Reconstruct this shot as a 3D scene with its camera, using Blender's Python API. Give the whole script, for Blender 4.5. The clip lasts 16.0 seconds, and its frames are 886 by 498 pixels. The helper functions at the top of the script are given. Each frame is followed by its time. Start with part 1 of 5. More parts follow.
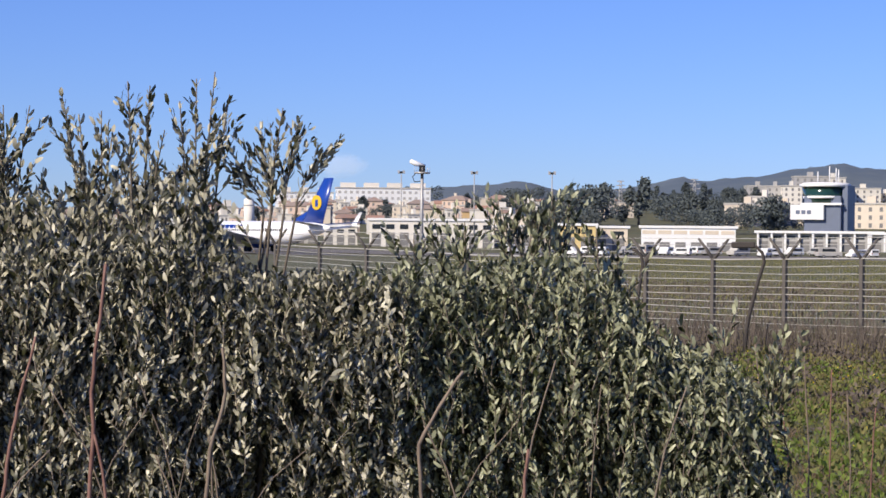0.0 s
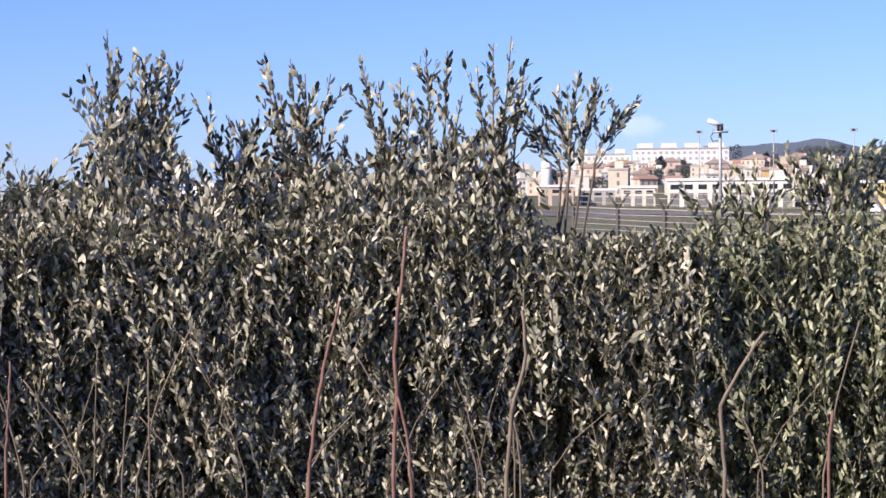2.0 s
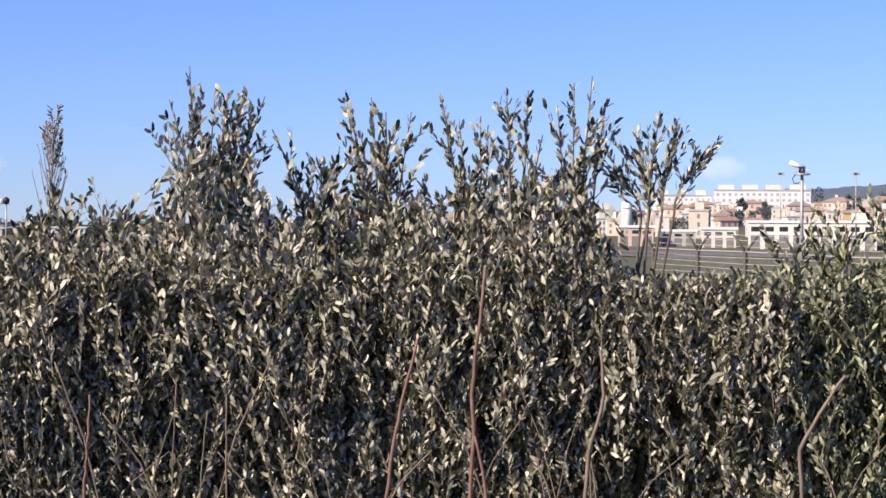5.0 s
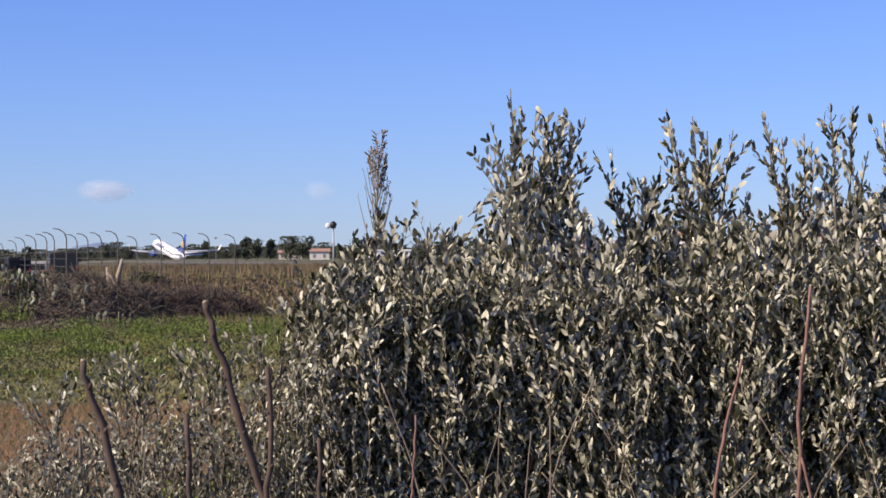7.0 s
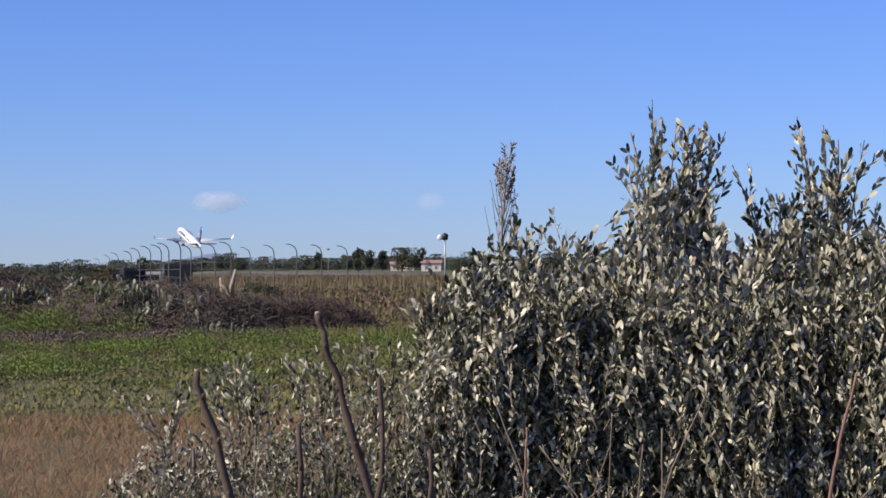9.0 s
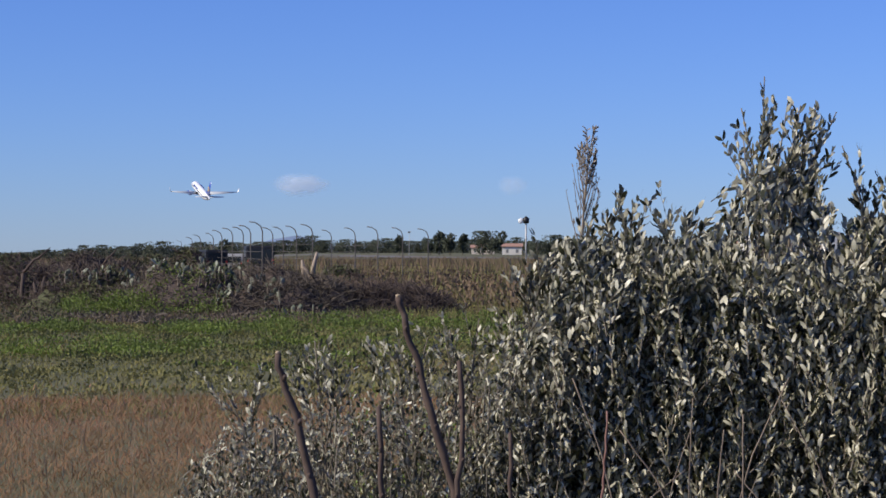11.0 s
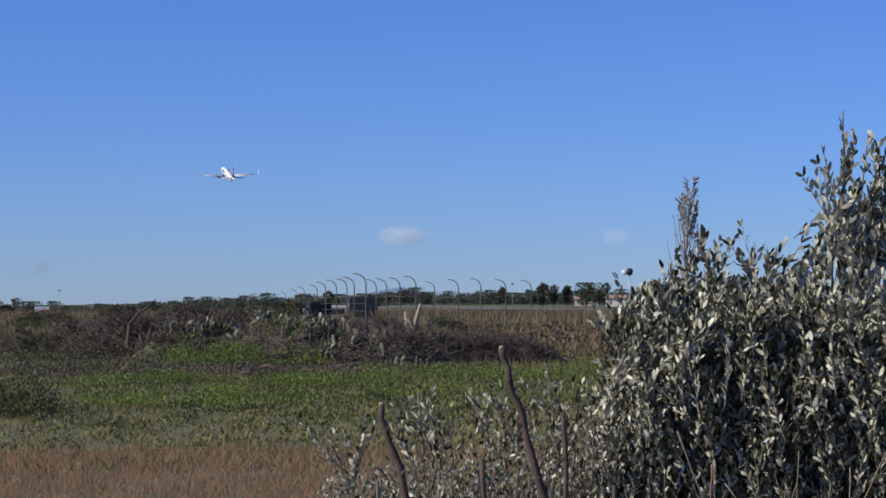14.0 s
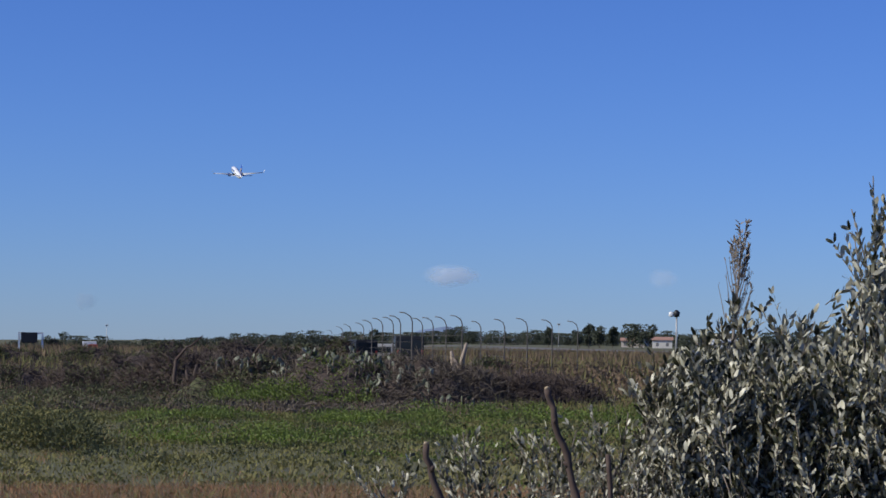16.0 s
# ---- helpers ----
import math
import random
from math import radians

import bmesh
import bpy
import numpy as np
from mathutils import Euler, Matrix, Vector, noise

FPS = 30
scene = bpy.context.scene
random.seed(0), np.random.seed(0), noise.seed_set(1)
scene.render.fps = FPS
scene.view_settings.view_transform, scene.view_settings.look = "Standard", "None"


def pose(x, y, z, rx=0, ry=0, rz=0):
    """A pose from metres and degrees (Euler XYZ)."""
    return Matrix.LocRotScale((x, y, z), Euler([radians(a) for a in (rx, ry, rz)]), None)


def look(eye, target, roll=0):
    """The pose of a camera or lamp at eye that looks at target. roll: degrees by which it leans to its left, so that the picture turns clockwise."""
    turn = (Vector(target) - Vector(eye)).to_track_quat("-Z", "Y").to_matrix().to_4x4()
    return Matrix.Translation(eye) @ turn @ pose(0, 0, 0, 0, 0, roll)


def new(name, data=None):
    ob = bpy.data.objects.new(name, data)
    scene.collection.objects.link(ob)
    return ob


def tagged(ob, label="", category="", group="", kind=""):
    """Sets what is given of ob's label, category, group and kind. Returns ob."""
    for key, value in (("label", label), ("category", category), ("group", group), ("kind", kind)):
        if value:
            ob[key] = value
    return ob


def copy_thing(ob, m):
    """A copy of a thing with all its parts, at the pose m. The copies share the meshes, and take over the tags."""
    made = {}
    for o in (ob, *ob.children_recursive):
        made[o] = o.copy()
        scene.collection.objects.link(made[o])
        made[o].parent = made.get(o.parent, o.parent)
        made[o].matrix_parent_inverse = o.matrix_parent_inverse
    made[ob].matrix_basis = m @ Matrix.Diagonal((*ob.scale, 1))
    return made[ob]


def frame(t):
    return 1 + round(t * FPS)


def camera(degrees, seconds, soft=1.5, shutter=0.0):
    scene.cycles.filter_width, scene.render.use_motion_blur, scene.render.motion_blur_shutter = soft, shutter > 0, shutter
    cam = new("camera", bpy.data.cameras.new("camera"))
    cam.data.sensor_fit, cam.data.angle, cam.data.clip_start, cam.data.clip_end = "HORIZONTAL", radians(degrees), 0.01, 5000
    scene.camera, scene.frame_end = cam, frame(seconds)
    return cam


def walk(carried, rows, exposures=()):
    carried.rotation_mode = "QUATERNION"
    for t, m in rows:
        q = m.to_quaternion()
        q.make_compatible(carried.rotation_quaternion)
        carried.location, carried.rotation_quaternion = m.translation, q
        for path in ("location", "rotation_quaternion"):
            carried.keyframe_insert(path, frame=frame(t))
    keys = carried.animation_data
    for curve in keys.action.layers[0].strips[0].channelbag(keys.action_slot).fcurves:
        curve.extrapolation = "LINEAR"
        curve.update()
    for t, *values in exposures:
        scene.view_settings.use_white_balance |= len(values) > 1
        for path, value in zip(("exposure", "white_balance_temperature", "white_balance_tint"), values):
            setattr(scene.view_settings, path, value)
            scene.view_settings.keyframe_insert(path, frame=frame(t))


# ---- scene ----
cam = camera(23.93, 16.0, soft=1.6)
EYE = Vector((0.0, 0.0, 1.7))
# seconds, heading to the right of +y, tilt and roll, in degrees
VIEW = [
    (0.0, 7.011, -0.408, 0.521), (0.2, 5.859, -0.127, 0.426), (0.3, 5.381, 0.011, 0.439), (0.5, 4.332, -0.559, 0.822),
    (0.6, 3.952, -0.382, 0.282), (1.0, 3.009, -1.292, -0.175), (1.4, 0.902, -0.911, -0.185), (1.5, 0.000, -1.150, -0.250),
    (2.0, -1.149, -1.457, -0.437), (2.5, -0.770, -0.982, -0.231), (3.0, 0.042, -0.562, -0.191), (3.2, -0.400, -0.868, -0.023),
    (5.3, -4.854, -0.196, 0.358), (5.5, -7.296, -0.027, 0.414), (5.9, -9.788, 0.031, 0.623), (6.0, -10.474, 0.067, 0.630),
    (6.5, -11.395, 0.286, 0.235), (7.0, -12.119, 0.183, -0.336), (7.5, -12.804, 0.046, -0.355), (7.7, -13.456, -0.077, -0.353),
    (8.0, -14.931, -0.455, -0.439), (8.5, -14.792, 0.175, -0.499), (8.7, -15.058, 0.377, -0.236), (10.8, -15.640, 0.785, -0.164),
    (11.0, -17.393, 0.062, 0.137), (11.5, -17.079, 1.299, -0.765), (12.0, -17.601, 0.044, -0.738), (12.5, -19.505, 0.220, -0.439),
    (12.6, -20.232, -0.055, -0.539), (13.0, -19.773, -0.317, -0.622), (13.5, -20.071, 0.400, -0.364), (14.0, -20.223, 1.471, 0.127),
    (14.5, -20.530, 1.611, -0.156), (15.0, -21.011, 2.268, 0.045), (15.5, -21.103, 2.169, 0.433), (16.0, -21.521, 2.539, 0.859),
]
EXPOSURES = [(0.0, 0.2, 6800, 13), (0.5, 0.25, 6800, 13), (1.0, 0.32, 6800, 13), (1.5, 0.6, 6800, 18), (3.2, 0.58, 6800, 18), (5.5, 0.55, 7150, 16), (6.5, 0.46, 7150, 16), (8.5, 0.35, 6950, 14), (11.0, 0.12, 6500, 11), (12.5, 0.12, 6600, 12), (13.5, 0.15, 6600, 12), (14.0, 0.0, 6300, 9), (14.5, -0.07, 6200, 8), (16.0, -0.14, 6200, 8)]
walk(cam, [(t, pose(*EYE, 90 + tilt, 0, -head) @ pose(0, 0, 0, 0, 0, roll)) for t, head, tilt, roll in VIEW], EXPOSURES)

# ---- sky and sun ----
SUN_AZ, SUN_EL = -128.0, 36.0        # behind the camera and to its left
world = bpy.data.worlds.new("world")
scene.world = world
world.use_nodes = True
wn = world.node_tree.nodes
sky = wn.new("ShaderNodeTexSky")
sky.sky_type, sky.sun_disc = "NISHITA", False
sky.sun_elevation, sky.sun_rotation = radians(SUN_EL), radians(SUN_AZ)
sky.air_density, sky.dust_density, sky.ozone_density = 1.0, 0.0, 2.0
wn["Background"].inputs["Strength"].default_value = 0.1
tint = wn.new("ShaderNodeMix")        # the clear deep blue of that day
tint.data_type, tint.blend_type = "RGBA", "MULTIPLY"
tint.inputs["Factor"].default_value, tint.inputs["B"].default_value = 1.0, (0.37, 0.56, 1.16, 1)
world.node_tree.links.new(sky.outputs[0], tint.inputs["A"])
world.node_tree.links.new(tint.outputs["Result"], wn["Background"].inputs["Color"])
sun = new("sun", bpy.data.lights.new("sun", "SUN"))
sun.data.energy, sun.data.angle, sun.data.color = 5.0, radians(0.5), (1.0, 0.93, 0.80)
sa, se = radians(SUN_AZ), radians(SUN_EL)
sun.matrix_world = look((0, 0, 50), Vector((0, 0, 50)) - Vector((math.sin(sa) * math.cos(se), math.cos(sa) * math.cos(se), math.sin(se))))


# ---- materials ----
def material(name, color, rough=0.7, metal=0.0, vary=0.25, grain=6.0, second=None, bump=0.0, island=0.0, objects=0.0, translucent=0.0):
    """A surface with two scales of mottling between color and second, and variation from piece to piece."""
    m = bpy.data.materials.new(name)
    m.use_nodes = True
    nt = m.node_tree
    n, link = nt.nodes, nt.links.new
    b = n["Principled BSDF"]
    b.inputs["Roughness"].default_value, b.inputs["Metallic"].default_value = rough, metal
    second = second or tuple(c * (1 - vary) for c in color)
    co = n.new("ShaderNodeTexCoord")
    t1, t2 = n.new("ShaderNodeTexNoise"), n.new("ShaderNodeTexNoise")
    t1.inputs["Scale"].default_value, t1.inputs["Detail"].default_value = grain, 5.0
    t2.inputs["Scale"].default_value, t2.inputs["Detail"].default_value = grain * 0.13, 3.0
    for t in (t1, t2):
        link(co.outputs["Object"], t.inputs["Vector"])
    add = n.new("ShaderNodeMath")
    add.operation = "ADD"
    link(t1.outputs["Fac"], add.inputs[0])
    link(t2.outputs["Fac"], add.inputs[1])
    last = add
    if island or objects:
        src = n.new("ShaderNodeNewGeometry").outputs["Random Per Island"] if island else n.new("ShaderNodeObjectInfo").outputs["Random"]
        ma = n.new("ShaderNodeMath")
        ma.operation, ma.inputs[1].default_value = "MULTIPLY_ADD", 2 * (island or objects)
        link(src, ma.inputs[0])
        sub = n.new("ShaderNodeMath")
        sub.operation, sub.inputs[1].default_value = "SUBTRACT", island or objects
        link(ma.outputs[0], sub.inputs[0])
        link(last.outputs[0], ma.inputs[2])
        last = sub
    rmp = n.new("ShaderNodeMapRange")
    rmp.inputs["From Min"].default_value, rmp.inputs["From Max"].default_value = 0.6, 1.4
    link(last.outputs[0], rmp.inputs["Value"])
    mix = n.new("ShaderNodeMix")
    mix.data_type = "RGBA"
    mix.inputs["A"].default_value, mix.inputs["B"].default_value = (*color, 1), (*second, 1)
    link(rmp.outputs[0], mix.inputs["Factor"])
    link(mix.outputs["Result"], b.inputs["Base Color"])
    if bump:
        bp = n.new("ShaderNodeBump")
        bp.inputs["Strength"].default_value, bp.inputs["Distance"].default_value = 0.6, bump
        link(t1.outputs["Fac"], bp.inputs["Height"])
        link(bp.outputs[0], b.inputs["Normal"])
    if translucent:
        tr, ms = n.new("ShaderNodeBsdfTranslucent"), n.new("ShaderNodeMixShader")
        link(mix.outputs["Result"], tr.inputs["Color"])
        ms.inputs[0].default_value = translucent
        link(b.outputs[0], ms.inputs[1])
        link(tr.outputs[0], ms.inputs[2])
        link(ms.outputs[0], n["Material Output"].inputs["Surface"])
    return m


OLIVE = material("olive_leaf", (0.032, 0.034, 0.012), 0.45, grain=3, second=(0.47, 0.44, 0.32), island=0.8, translucent=0.05)
OLIVE_GREEN = material("green_olive_leaf", (0.030, 0.038, 0.012), 0.5, grain=3, second=(0.36, 0.37, 0.23), island=0.8, translucent=0.05)
BARK = material("olive_bark", (0.20, 0.17, 0.13), 0.9, grain=40, second=(0.10, 0.08, 0.06), bump=0.004)
RED_BARK = material("red_bark", (0.27, 0.155, 0.12), 0.8, grain=30, second=(0.13, 0.055, 0.04), bump=0.003)
STAKE = material("stake_bark", (0.115, 0.075, 0.055), 0.85, grain=30, second=(0.05, 0.032, 0.026), bump=0.004)
PALE_WOOD = material("cut_wood", (0.42, 0.32, 0.2), 0.8, grain=40)
TWIG = material("pale_twig", (0.28, 0.22, 0.16), 0.9, grain=30, second=(0.12, 0.09, 0.07), island=0.3)
REED = material("reed_plume", (0.42, 0.36, 0.29), 0.9, grain=10, second=(0.24, 0.19, 0.15), island=0.3, translucent=0.3)
DRYGRASS = material("dry_grass", (0.37, 0.19, 0.105), 0.9, grain=0.6, second=(0.20, 0.13, 0.055), island=0.22, translucent=0.2)
TALLGRASS = material("tall_dry_grass", (0.22, 0.15, 0.09), 0.9, grain=0.2, second=(0.10, 0.07, 0.045), island=0.3, translucent=0.2)
GREEN = material("field_green", (0.17, 0.235, 0.03), 0.7, grain=0.4, second=(0.075, 0.10, 0.02), island=0.3, translucent=0.25)
MIXGRASS = material("field_grass", (0.24, 0.205, 0.07), 0.85, grain=0.5, second=(0.095, 0.11, 0.032), island=0.22, translucent=0.2)
YELLOW = material("yellow_flower", (0.65, 0.5, 0.02), 0.6, grain=20)
SHRUB = material("shrub_green", (0.05, 0.062, 0.022), 0.8, grain=1, second=(0.12, 0.12, 0.05), island=0.4, translucent=0.15)
BRAMBLE = material("bramble", (0.09, 0.065, 0.05), 0.95, grain=2, second=(0.045, 0.032, 0.03), island=0.4)
BRAMBLE_GREY = material("dry_bramble", (0.15, 0.12, 0.092), 0.95, grain=2, second=(0.05, 0.04, 0.032), island=0.4)
CACTUS = material("cactus_pad", (0.24, 0.245, 0.175), 0.6, grain=12, second=(0.045, 0.06, 0.03), objects=0.7)
DEADWOOD = material("dead_wood", (0.42, 0.34, 0.26), 0.9, grain=8, second=(0.2, 0.15, 0.11), bump=0.02)
FOLIAGE = material("far_foliage", (0.075, 0.085, 0.05), 0.9, grain=0.3, second=(0.035, 0.045, 0.032), island=0.25)
POSTMAT = material("concrete_post", (0.14, 0.125, 0.11), 0.9, grain=20, second=(0.08, 0.07, 0.06))
# distance haze is put into this pale bluish leaf colour
HAZED_LEAF = material("hazed_foliage", (0.105, 0.125, 0.12), 0.9, grain=0.3, second=(0.055, 0.072, 0.08), island=0.3)
DARKPOST = material("rusty_post", (0.06, 0.05, 0.042), 0.8, grain=20)
WIRE = material("galvanised_wire", (0.55, 0.53, 0.48), 0.6, 0.2, grain=10)
WHITE = material("white_paint", (0.8, 0.8, 0.78), 0.5, grain=0.3, vary=0.1)
AIRWHITE = material("aircraft_white", (0.86, 0.86, 0.86), 0.25, grain=0.4, vary=0.06)
AIRGREY = material("aircraft_grey", (0.5, 0.52, 0.54), 0.35, grain=0.4, vary=0.15)
AIRBLUE = material("aircraft_blue", (0.01, 0.055, 0.33), 0.3, grain=0.4, vary=0.2)
AIRYELLOW = material("aircraft_yellow", (0.75, 0.48, 0.03), 0.4, grain=0.4, vary=0.15)
DARKMETAL = material("dark_metal", (0.03, 0.03, 0.033), 0.5, 0.3, grain=2)
TYRE = material("tyre_rubber", (0.02, 0.02, 0.02), 0.9, grain=10)
STEEL = material("galvanised_steel", (0.46, 0.45, 0.43), 0.5, 0.3, grain=4)
PLASTER = [material("plaster_white", (0.72, 0.68, 0.6), 0.9, grain=0.5, vary=0.15, objects=0.3),
           material("plaster_cream", (0.68, 0.59, 0.47), 0.9, grain=0.5, vary=0.2, objects=0.3),
           material("plaster_pink", (0.64, 0.49, 0.39), 0.9, grain=0.5, vary=0.2, objects=0.3),
           material("plaster_ochre", (0.58, 0.40, 0.20), 0.9, grain=0.5, vary=0.2, objects=0.3),
           material("plaster_grey", (0.44, 0.43, 0.41), 0.9, grain=0.5, vary=0.2, objects=0.3)]
TERRACOTTA = material("roof_tile", (0.33, 0.19, 0.14), 0.9, grain=1.5, second=(0.28, 0.22, 0.185), objects=0.7)
ROOFGREY = material("flat_roof", (0.36, 0.33, 0.30), 0.9, grain=1.0)
CONCRETE = material("concrete", (0.48, 0.46, 0.42), 0.9, grain=1.0, vary=0.2)
PANE = material("window_glass", (0.025, 0.03, 0.035), 0.12, grain=1, vary=0.1)
GREENGLASS = material("cab_glass", (0.015, 0.05, 0.038), 0.1, grain=1, vary=0.2)
REDPAINT = material("red_paint", (0.55, 0.06, 0.04), 0.5, grain=3)
YELLOWPAINT = material("yellow_wall", (0.74, 0.56, 0.25), 0.8, grain=1)
# grey of far windows and openings, lightened to carry the haze
HAZED_SHUTTER = material("shutter", (0.21, 0.205, 0.20), 0.7, grain=2)
# blue shade of the tower's right side as wall colour; also its bars
SHADE_AND_BAR_BLUE = material("shade_and_bar_blue", (0.14, 0.17, 0.235), 0.5, grain=0.6, vary=0.2)
# both hill colours carry a blue tint that stands in for haze
HAZED_HILL = material("hazed_wooded_hill", (0.065, 0.095, 0.13), 0.95, grain=0.03, second=(0.115, 0.14, 0.15))
HAZE_BLUE_HILL = material("haze_blue_hill", (0.17, 0.23, 0.33), 0.95, grain=0.01, vary=0.15)
TARMAC = material("apron", (0.16, 0.145, 0.125), 0.9, grain=0.3, vary=0.25)
GROUND = material("soil_and_grass", (0.12, 0.105, 0.045), 0.95, grain=0.35, second=(0.065, 0.075, 0.028), bump=0.03)


# ---- plan helpers ----
def lerp(x, table):
    return float(np.interp(x, [a for a, _ in table], [b for _, b in table]))


RIGHT_LAND = [(0, 0), (12, 0), (57, -1.0), (150, -1.2), (230, -0.8), (310, -2.5), (380, -2.8), (470, -2.5), (600, -0.5), (1000, 11), (1600, 30), (5000, 60)]
LEFT_LAND = [(0, 0), (20, -0.1), (64, -0.35), (180, -0.5), (700, -0.5), (1000, 0.3), (1600, 1.5), (5000, 6)]


def land(x, y):
    """The height of the ground."""
    r, a = math.hypot(x, y), math.degrees(math.atan2(x, y))
    k = min(1, max(0, (a + 8) / 18)) if abs(a) < 90 else 0.5
    k = k * k * (3 - 2 * k)
    bumps = 0.05 * noise.noise((x * 0.15, y * 0.15, 0)) * min(1, r / 20)
    fall = 0.001 * max(0, min(r, 1500) - 300) * min(20, max(0, -21 - a))
    return (1 - k) * lerp(r, LEFT_LAND) + k * lerp(r, RIGHT_LAND) + bumps - fall


def at(az, dist):
    a = radians(az)
    return Vector((dist * math.sin(a), dist * math.cos(a), 0))


def up(az, el, dist):
    """The point at that heading, height angle (from the level 1.15 below the clip's own zero) and distance."""
    p = at(az, dist)
    p.z = EYE.z + dist * math.tan(radians(el - 1.15))
    return p


def on_land(az, dist):
    p = at(az, dist)
    p.z = land(p.x, p.y)
    return p


# ---- mesh helpers ----
def thing(name, label, category, location=(0, 0, 0), rz=0.0, group="", kind=""):
    ob = new(name)
    ob.empty_display_size = 0.2
    ob.matrix_basis = pose(*location, 0, 0, rz)
    return tagged(ob, label, category, group, kind)


def part(name, bm, mat, parent, label=""):
    me = bpy.data.meshes.new(name)
    bm.to_mesh(me)
    bm.free()
    me.materials.append(mat)
    ob = new(name, me)
    ob.parent = parent
    return tagged(ob, label)


def raw(name, verts, faces, mat, parent=None, label="", kind="", smooth=False):
    me = bpy.data.meshes.new(name)
    if isinstance(verts, np.ndarray):
        n, k = len(faces), faces.shape[1]
        me.vertices.add(len(verts))
        me.vertices.foreach_set("co", np.ascontiguousarray(verts, dtype=np.float32).ravel())
        me.loops.add(n * k)
        me.loops.foreach_set("vertex_index", np.ascontiguousarray(faces, dtype=np.int32).ravel())
        me.polygons.add(n)
        me.polygons.foreach_set("loop_start", np.arange(0, n * k, k, dtype=np.int32))
        me.update(calc_edges=True)
    else:
        me.from_pydata(verts, [], faces)
    me.materials.append(mat)
    if smooth:
        me.polygons.foreach_set("use_smooth", [True] * len(me.polygons))
    ob = new(name, me)
    ob.parent = parent
    return tagged(ob, label, "", "", kind)


def box(bm, x0, x1, y0, y1, z0, z1, bevel=0.0):
    m = Matrix.Translation(((x0 + x1) / 2, (y0 + y1) / 2, (z0 + z1) / 2)) @ Matrix.Diagonal((x1 - x0, y1 - y0, z1 - z0, 1))
    vs = bmesh.ops.create_cube(bm, size=1, matrix=m)["verts"]
    if bevel:
        es = list({e for v in vs for e in v.link_edges})
        bmesh.ops.bevel(bm, geom=es, offset=bevel, segments=1, affect="EDGES")
    return bm


def boxed(*a, **k):
    return box(bmesh.new(), *a, **k)


def tube(bm, points, radii, sides=6, caps=True):
    """A tapered round bar along the points."""
    rings = []
    pts = [Vector(p) for p in points]
    for i, p in enumerate(pts):
        d = (pts[min(i + 1, len(pts) - 1)] - pts[max(i - 1, 0)]).normalized()
        u = d.orthogonal().normalized()
        if i:
            u = (pu - d * pu.dot(d)).normalized()
        pu = u
        v = d.cross(u)
        r = radii[i] if isinstance(radii, (list, tuple)) else radii
        rings.append([bm.verts.new(p + r * (math.cos(6.2832 * k / sides) * u + math.sin(6.2832 * k / sides) * v)) for k in range(sides)])
    for a, b in zip(rings, rings[1:]):
        for k in range(sides):
            bm.faces.new((a[k], a[(k + 1) % sides], b[(k + 1) % sides], b[k])).smooth = True
    if caps:
        bm.faces.new(rings[0][::-1])
        bm.faces.new(rings[-1])
    return bm


def tubed(points, radii, sides=6):
    return tube(bmesh.new(), points, radii, sides)


def curve_points(a, b, bend=0.1, n=7, wob=0.0, seed=0):
    """A gently bent line from a to b."""
    rnd = random.Random(seed)
    a, b = Vector(a), Vector(b)
    side = Vector((rnd.uniform(-1, 1), rnd.uniform(-1, 1), 0)) * bend
    out = []
    for i in range(n):
        s = i / (n - 1)
        j = Vector((rnd.gauss(0, 1), rnd.gauss(0, 1), rnd.gauss(0, 0.3))) * wob * (0 < i < n - 1)
        out.append(a.lerp(b, s) + side * math.sin(math.pi * s) + j)
    return out


def leaves(base, direction, length, width, rng, fold=0.25, simple=False):
    """Folded leaf blades: arrays of places and directions into vertices and triangles."""
    n = len(base)
    d = direction / np.linalg.norm(direction, axis=1, keepdims=True)
    r = rng.normal(size=(n, 3))
    side = np.cross(d, r)
    side /= np.linalg.norm(side, axis=1, keepdims=True)
    nor = np.cross(side, d)
    L, Wd = length[:, None], width[:, None]
    if simple:
        mid = base + d * L * 0.5 + nor * Wd * fold
        v = np.stack([base, mid + side * Wd * 0.6, base + d * L, mid - side * Wd * 0.6], 1)
        f = (np.arange(n)[:, None, None] * 4 + np.array([[0, 1, 2], [0, 2, 3]])[None]).reshape(-1, 3)
        return v.reshape(-1, 3), f
    v = np.empty((n, 6, 3))
    v[:, 0] = base
    v[:, 1] = base + d * L * 0.32 + side * Wd * 0.5 + nor * Wd * fold
    v[:, 2] = base + d * L * 0.8 + side * Wd * 0.4 + nor * Wd * (fold * 0.6)
    v[:, 3] = base + d * L - nor * L * 0.06
    v[:, 4] = base + d * L * 0.8 - side * Wd * 0.4 + nor * Wd * (fold * 0.6)
    v[:, 5] = base + d * L * 0.32 - side * Wd * 0.5 + nor * Wd * fold
    tri = np.array([[0, 1, 5], [1, 2, 5], [2, 4, 5], [2, 3, 4]])
    f = (np.arange(n)[:, None, None] * 6 + tri[None]).reshape(-1, 3)
    return v.reshape(-1, 3), f


